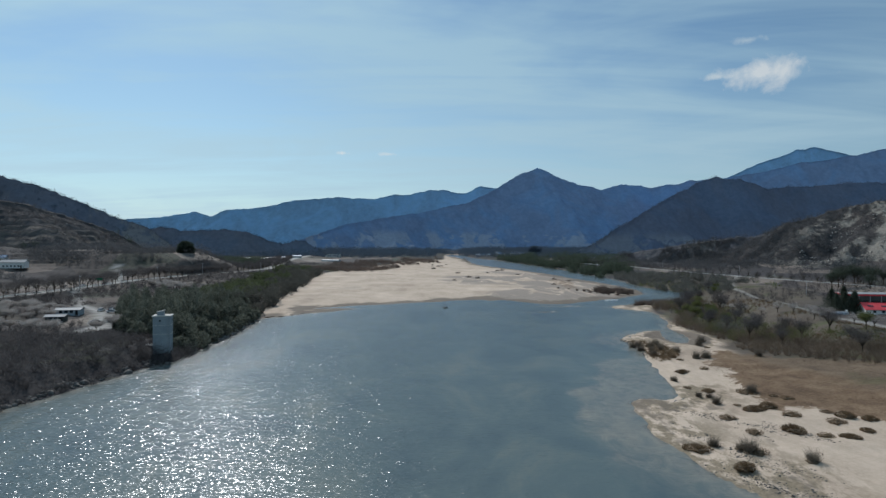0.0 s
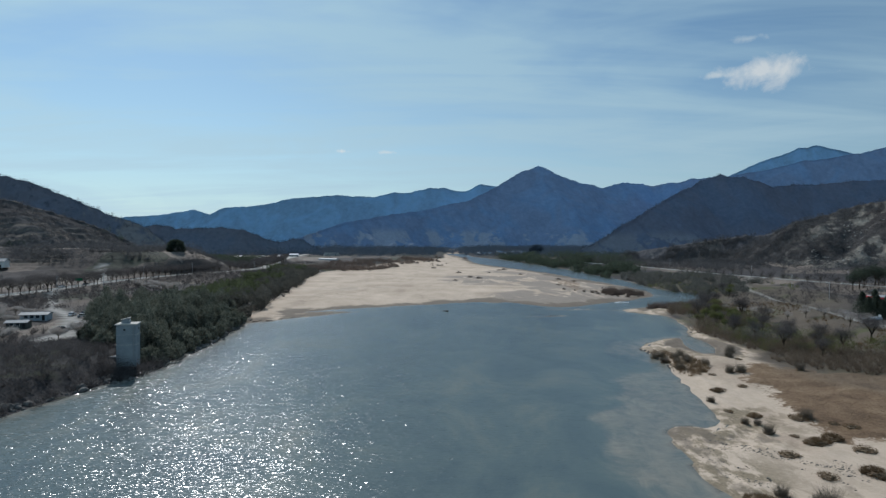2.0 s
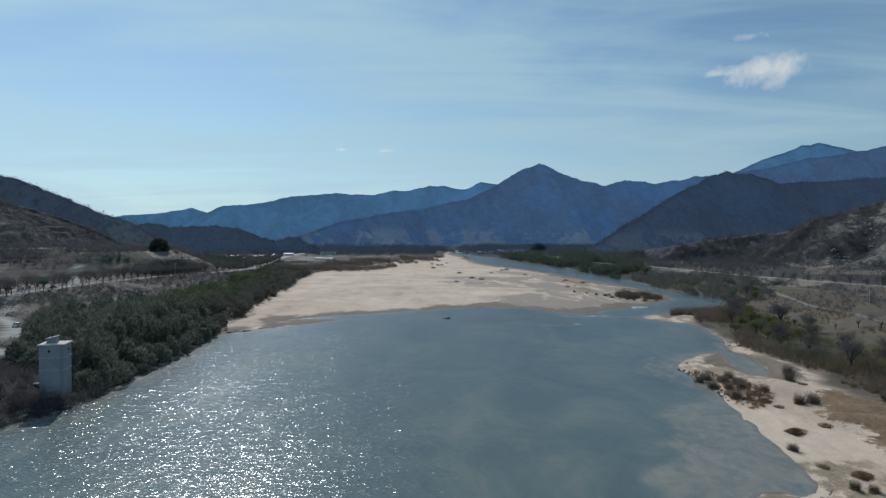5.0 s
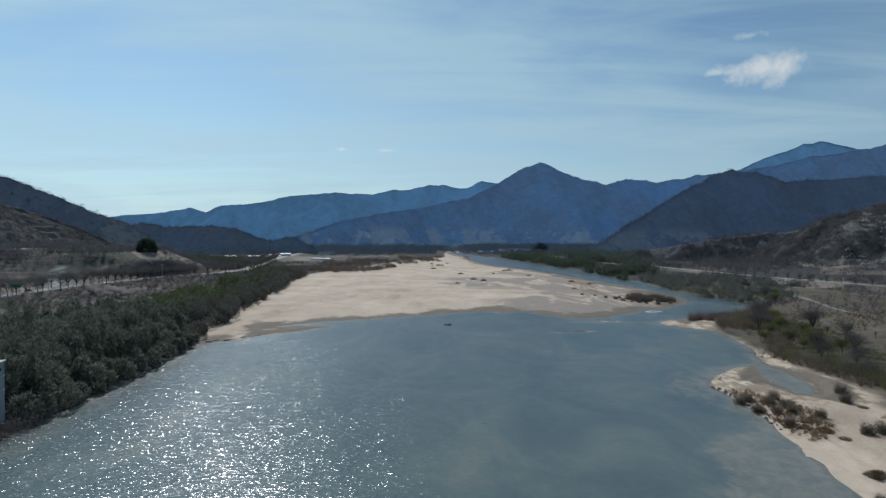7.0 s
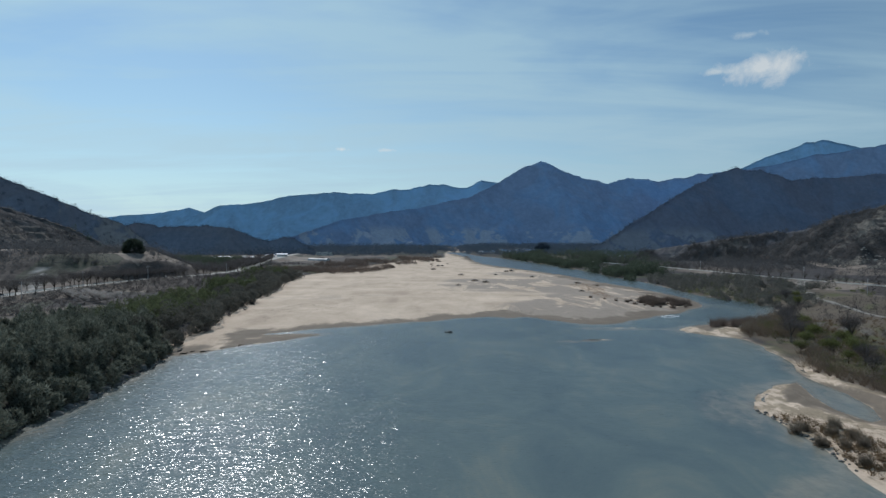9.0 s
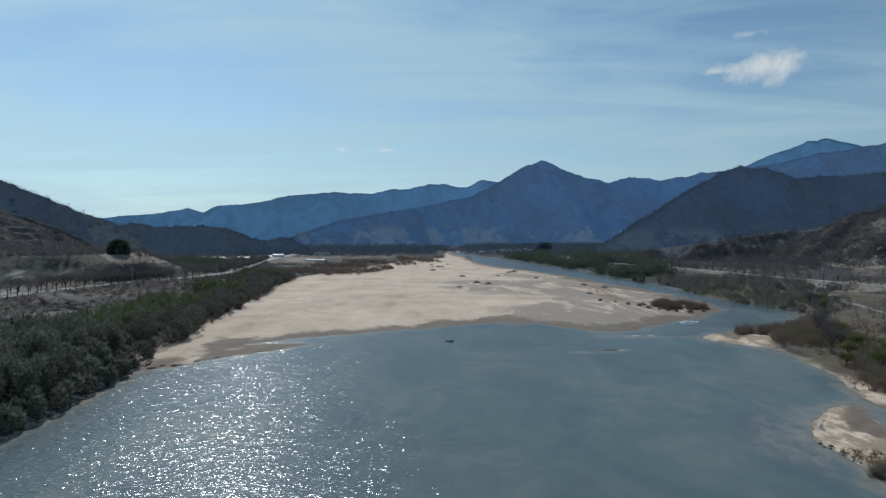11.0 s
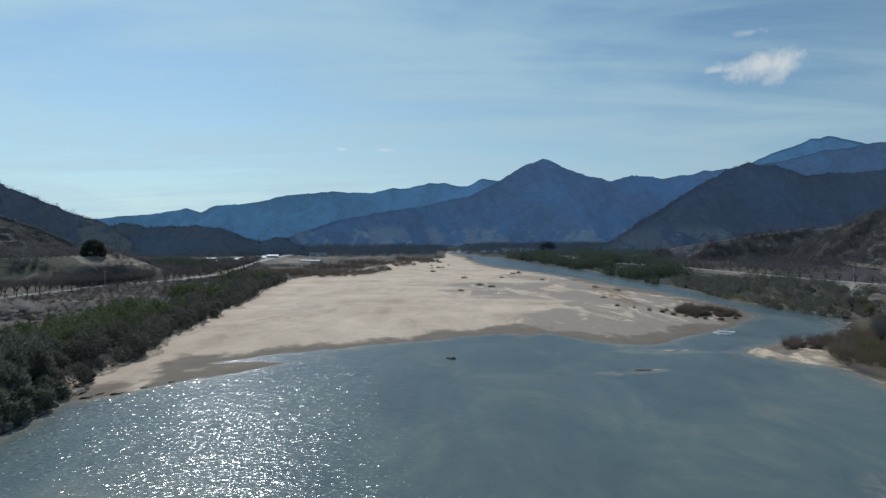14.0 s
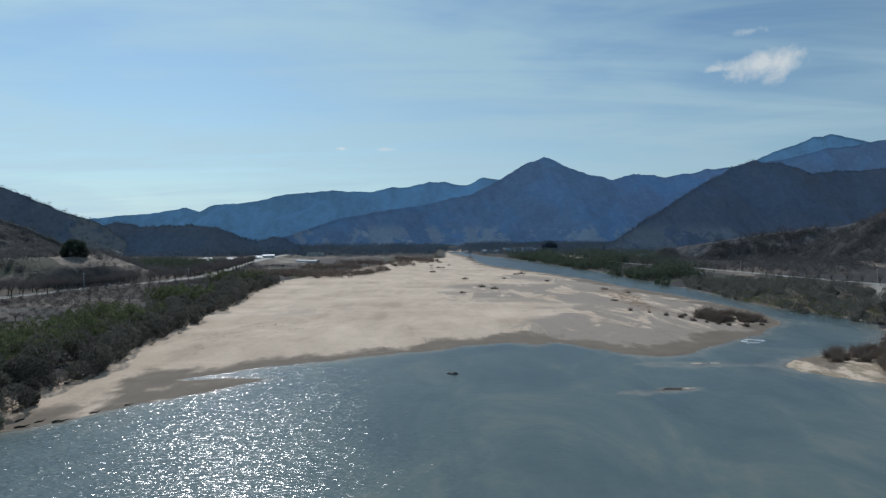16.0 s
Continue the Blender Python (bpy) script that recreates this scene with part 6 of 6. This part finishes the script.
def car(name, paint):
    root = new(name)
    side = [(-2.2, 0.35), (2.2, 0.35), (2.25, 0.75), (1.35, 0.95), (-2.0, 0.98), (-2.25, 0.8)]
    b = prism(side, 1.75)
    bmesh.ops.bevel(b, geom=b.edges[:], offset=0.06, segments=2, affect="EDGES", profile=0.5)
    body = part("body", b, paint, root)
    cab = prism([(-1.75, 0.95), (1.05, 0.95), (0.4, 1.48), (-1.25, 1.5)], 1.55)
    bmesh.ops.bevel(cab, geom=cab.edges[:], offset=0.07, segments=2, affect="EDGES", profile=0.5)
    part("windows", cab, M_GLASS, body, "dark tinted glass")
    part("roof", box(1.5, 1.4, 0.06, (-0.42, 0, 1.47), 0.02), paint, body)
    for x in (-1.4, 1.4):
        for y in (-0.8, 0.8):
            bm = bmesh.new()
            bmesh.ops.create_cone(bm, cap_ends=True, segments=16, radius1=0.33, radius2=0.33, depth=0.22, matrix=pose(x, y, 0.33, 90))
            wheel = part("wheel", bm, M_TYRE, root, "black tyre")
            bm = bmesh.new()
            bmesh.ops.create_cone(bm, cap_ends=True, segments=12, radius1=0.19, radius2=0.17, depth=0.05, matrix=pose(x, y + math.copysign(0.12, y), 0.33, 90))
            part("rim", bm, M_GREY, wheel)
    for y in (-0.62, 0.62):
        part("headlight", box(0.08, 0.34, 0.13, (2.22, y, 0.66), 0.02), M_WHITE, body)
        part("tail_light", box(0.08, 0.3, 0.14, (-2.24, y, 0.72), 0.02), M_RED, body)
    return root


def pole(name, tall):
    root = new(name)
    part("mast", tube([(0, 0, -0.4), (0, 0, tall)], [0.16, 0.11], 8), M_GREY, root, smooth=True)
    part("crossarm", box(1.8, 0.1, 0.1, (0, 0, tall - 0.8)), M_GREY, root)
    for x in (-0.8, 0, 0.8):
        part("insulator", tube([(x, 0, tall - 0.7), (x, 0, tall - 0.45)], [0.06, 0.04], 6), M_WHITE, root)
    return root


def rock(seed, size):
    r = random.Random(seed)
    bm = bmesh.new()
    bmesh.ops.create_icosphere(bm, subdivisions=2, radius=size)
    for v in bm.verts:
        n = noise.noise(v.co / size * 1.1 + Vector((seed, 0, 0))) * 0.45 + noise.noise(v.co / size * 2.6 + Vector((0, seed, 0))) * 0.18
        v.co *= 1 + n
        v.co.z *= 0.62
    return bm


tower = silo_tower()
tower.matrix_basis = pose(-86.4, 162.0, 4.7, 0, 0, 14)
tagged(tower, "square pale grey concrete tower on the riverbank", "tower")
slab = tagged(part("concrete_slab", box(3.2, 1.4, 0.4, (0, 0, 0), 0.06), M_GREY, m=pose(-92, 164, ground_z(-92, 164) - 0.2, 0, 0, 20)), "weathered concrete slab beside the tower", "slab")

barn = settle_on(farmhouse("restaurant_house", 9, 5.5, 2.3, 0.6, M_BLUEW, M_GREY, 3), -155, 226, 15, dz=0.4)
tagged(barn, "low bluish-walled house with a pale sheet roof", "house")
shed = settle_on(farmhouse("shed", 4.0, 3.2, 2.0, 0.4, M_DARKWALL, M_GREY, 1), -128, 211, 25, dz=0.4)
tagged(shed, "small dark shed with a grey roof by the yard", "shed")
lean = settle_on(farmhouse("annex_house", 6.5, 4, 2.2, 0.5, M_DARKWALL, M_GREY, 2), -149, 208, 12, dz=0.4)
tagged(lean, "low dark-walled annex with a grey sheet roof", "house")
villa = settle_on(farmhouse("village_house", 16, 9, 4.4, 1.8, M_WHITE, M_GREY, 5), -322, 428, 15, dz=0.4)
tagged(villa, "white village house with a row of blue windows", "house", "village houses")
for x, y, a, mat_w, mat_r, lab in ((-352, 452, 20, M_WHITE, M_BLUER, "white house with a blue sheet roof"), (-300, 640, 30, M_WHITE, M_GREY, "white house with a grey roof"),
                                   (-330, 690, 10, M_GREY, M_BLUER, "grey shed with a blue roof")):
    hs = settle_on(farmhouse("village_house", 11, 7, 3.0, 1.5, mat_w, mat_r, 3), x, y, a, dz=0.4)
    tagged(hs, lab + " on the plain", "house", "village houses")

blue_house = settle_on(farmhouse("roadside_house", 15, 9, 3.4, 1.2, M_WHITE, M_BLUER, 4), -285, 900, 12, dz=0.4)
tagged(blue_house, "low white house with a blue roof by the road", "house", "houses at the river bend")
for x, y, a in ((-306, 930, 8), (-262, 948, 20), (-326, 962, 5), (-248, 984, 14), (-296, 978, 0), (-275, 1016, 10)):
    copy_thing(blue_house, pose(x, y, ground_z(x, y) + 0.4, 0, 0, a))
red = settle_on(farmhouse("red_roofed_house", 16, 10, 2.6, 2.4, M_WHITE, M_REDROOF, 3, 3), 201, 256, -14, dz=0.2)
tagged(red, "white farmhouse with a bright red metal roof", "house")
depot = settle_on(hall("farm_hall", 26, 11, 6.0, M_DARKWALL, M_REDROOF), 214, 283, -6, dz=0.2)
tagged(depot, "long dark farm hall with a red roof band", "hall")
canopy = settle_on(greenhouse("white_canopy", 7, 3.0, M_FILM), 182, 256, 100, dz=0.05)
tagged(canopy, "small white plastic tunnel beside the track", "greenhouse")
gh = settle_on(greenhouse("greenhouse", 34, 7, M_FILM), -262, 990, 78, dz=0.05)
tagged(gh, "long white plastic greenhouse on the plain", "greenhouse", "greenhouses on the plain")
for x, y, a in ((-300, 1010, 80), (-330, 960, 85), (-175, 900, 60)):
    copy_thing(gh, pose(x, y, ground_z(x, y) + 0.05, 0, 0, a))
wallw = tagged(part("flood_wall", prism([(-4, 0), (5, 0), (0.5, 6.5), (-1, 6.5)], 34), M_PALE, m=pose(-212, 1120, ground_z(-212, 1120) - 0.4, 0, 0, 62)), "pale concrete flood wall at the river bend", "wall", kind="structure")
cottage = farmhouse("hamlet_house", 11, 8, 3.2, 1.7, M_WHITE, M_BLUER, 3)
cottage.matrix_basis = pose(268, 1010, ground_z(268, 1010) + 0.5, 0, 0, 20)
tagged(cottage, "small white house with a blue roof at the hill's foot", "house", "hamlet houses")
hr = random.Random(9)
for k in range(22):
    x, y = (hr.uniform(60, 200), hr.uniform(1330, 1560)) if k < 15 else (hr.uniform(240, 320), hr.uniform(960, 1040))
    copy_thing(cottage, pose(x, y, max(ground_z(x, y), 1.5) + 0.5, 0, 0, hr.uniform(0, 180)))

dark_car = car("car", M_CARDARK)
dark_car.matrix_basis = pose(-130.5, 203, ground_z(-130.5, 203) + 0.06, 0, 0, 35)
tagged(dark_car, "dark grey car parked on the pale yard", "car", "parked cars")
silver = car("car", M_CARSILVER)
silver.matrix_basis = pose(-150, 240, ground_z(-150, 240) + 0.06, 0, 0, 100)
tagged(silver, "silver car parked at the yard's far end", "car", "parked cars")
for x, y, a, src in ((-147, 243.5, 95, dark_car), (-143, 236, 20, silver), (-225, 352, 88, silver), (-223, 372, 90, dark_car), (-205, 512, 110, silver), (-226, 812, 100, silver)):
    copy_thing(src, pose(x, y, ground_z(x, y) + 0.08, 0, 0, a))
post = pole("utility_pole", 9.5)
post.matrix_basis = pose(-214, 330, ground_z(-214, 330))
tagged(post, "grey concrete utility pole beside the road", "utility pole", "utility poles")
for x, y in ((-212, 372), (-216, 430), (-202, 480), (-178, 560), (-176, 640), (-200, 720), (262, 520), (236, 640), (292, 440), (216, 340), (240, 420)):
    copy_thing(post, pose(x, y, ground_z(x, y), 0, 0, 20))
sign = new("road_sign")
part("mast", tube([(0, 0, -0.3), (0, 0, 5.6)], [0.12, 0.1], 8), M_GREY, sign)
part("panel", box(4.2, 0.08, 1.5, (1.6, -0.1, 4.2), 0.02), M_SIGN, sign, "green road sign panel")
sign.matrix_basis = pose(-217, 352, ground_z(-217, 352), 0, 0, 10)
tagged(sign, "green overhead road sign on a grey mast", "road sign")

# guard rails along both roads
for nm, line, off, a, b in (("guard_rail_left", LEFT_ROAD, 4.6, 60, 900), ("guard_rail_right", RIGHT_ROAD, -4.2, 30, 640)):
    p = np.array(line, float)
    s = np.concatenate([[0], np.cumsum(np.hypot(*np.diff(p, axis=0).T))])
    root = tagged(new(nm), "white steel guard rail beside the road", "guard rail", kind="structure")
    marks = np.arange(a, min(b, s[-1] - 5), 8.0)
    xy = [(float(np.interp(d, s, p[:, 0])) + off, float(np.interp(d, s, p[:, 1]))) for d in marks]
    zz = [ground_z(x, y) for x, y in xy]
    for k in range(len(xy) - 1):
        if k % 7 == 6:
            continue
        q0, q1 = Vector((*xy[k], zz[k] + 0.62)), Vector((*xy[k + 1], zz[k + 1] + 0.62))
        bm = bmesh.new()
        vs = [bm.verts.new(q0 + Vector((e, 0, z))) for e, z in ((-.04, -.2), (.04, -.2), (.04, .2), (-.04, .2))]
        ws = [bm.verts.new(q1 + Vector((e, 0, z))) for e, z in ((-.04, -.2), (.04, -.2), (.04, .2), (-.04, .2))]
        for j in range(4):
            bm.faces.new((vs[j], vs[(j + 1) % 4], ws[(j + 1) % 4], ws[j]))
        bm.faces.new(vs[::-1])
        bm.faces.new(ws)
        part("rail", bm, M_WHITE, root)
        part("post", box(0.12, 0.12, 0.95, (*xy[k], zz[k] - 0.25)), M_GREY, root)

# ---- stones along the left bank, in the river and on the spits ----
shapes = []
for k in range(5):
    bm = rock(k + 3, 1.0)
    me = bpy.data.meshes.new("stone")
    bm.to_mesh(me)
    bm.free()
    me.polygons.foreach_set("use_smooth", np.ones(len(me.polygons), bool))
    me.materials.append(M_ROCK)
    shapes.append(me)


def stone(x, y, size, z=None, label="rough grey boulder at the water's edge"):
    ob = new("boulder", hr.choice(shapes))
    ob.matrix_basis = pose(x, y, (ground_z(x, y) if z is None else z) + size * 0.12, hr.uniform(-15, 15), hr.uniform(-15, 15), hr.uniform(0, 360)) @ Matrix.Diagonal((size, size * hr.uniform(0.7, 1.1), size, 1))
    return tagged(ob, label, "boulder", "boulders on the bank")


bank = np.array([(-94.5, 106), (-87.5, 134), (-83.5, 160), (-81.5, 185), (-81.5, 207), (-84.5, 245), (-88, 258)])
for k in range(240):
    y = hr.uniform(92, 262)
    x = float(np.interp(y, bank[:, 1], bank[:, 0])) + hr.uniform(-2.4, 0.7)
    stone(x, y, hr.choice((0.3, 0.45, 0.6, 0.9, 1.2)) * hr.uniform(0.8, 1.2), 0.0 if x > -80 else None)
for k in range(26):
    stone(-81.5 + hr.uniform(-3.5, 0.8), 153 + hr.uniform(-5, 8), hr.uniform(0.4, 1.0), label="pale broken rock below the concrete tower")
stone(0.9, 305, 1.1, -0.1, "dark stone standing out of the shallow river")
stone(-0.6, 305.8, 0.7, -0.1, "dark stone standing out of the shallow river")
for k in range(40):
    y = hr.uniform(166, 200)
    stone(float(np.interp(y, (166, 188, 200), (64.5, 66.5, 65.5))) + hr.uniform(-0.6, 1.2), y, hr.uniform(0.2, 0.45), label="small dark stone on the spit's edge")
dock = new("broken_fence")
for k in range(9):
    part("picket", box(0.12, 0.08, 1.0 + 0.2 * math.sin(k * 2.1), (k * 0.55, 0, -0.2), 0.01), M_PALE, dock)
part("rail", box(4.8, 0.08, 0.12, (2.2, 0.08, 0.5)), M_PALE, dock)
dock.matrix_basis = pose(-86.0, 166.5, ground_z(-84, 168) - 0.4, 0, 0, 30)
tagged(dock, "broken pale wooden fence at the water's edge", "fence")
for k in range(6):
    x, y = hr.uniform(46, 84), hr.uniform(70, 160)
    lg = part("driftwood", tube([(0, 0, 0.05), (0.7, 0.2, 0.16), (1.6, 0.1, 0.1), (2.3, 0.4, 0.22)], [0.09, 0.08, 0.06, 0.02], 6), M_BARK, m=pose(x, y, ground_z(x, y), 0, 0, hr.uniform(0, 360)) @ Matrix.Diagonal((0.6, 0.6, 0.6, 1)))
    tagged(lg, "dark weathered driftwood branch on the sand", "driftwood", "driftwood")

for x, y, a, q in ((-84, 260.5, 20, 0.9), (-82, 263.5, 50, 0.7), (-79, 264, 10, 1.0), (-75, 270, 35, 0.7), (-86, 264, 70, 0.8), (-71, 276, 15, 0.6)):
    lg = part("driftwood", tube([(0, 0, 0.08), (0.8, 0.3, 0.22), (1.8, 0.2, 0.16), (2.8, 0.7, 0.4)], [0.24, 0.2, 0.16, 0.05], 7), M_BARK, m=pose(x, y, ground_z(x, y), 0, 0, a) @ Matrix.Diagonal((q, q, q, 1)))
    tagged(lg, "dark waterlogged tree trunk stranded on the sand", "driftwood", "driftwood")
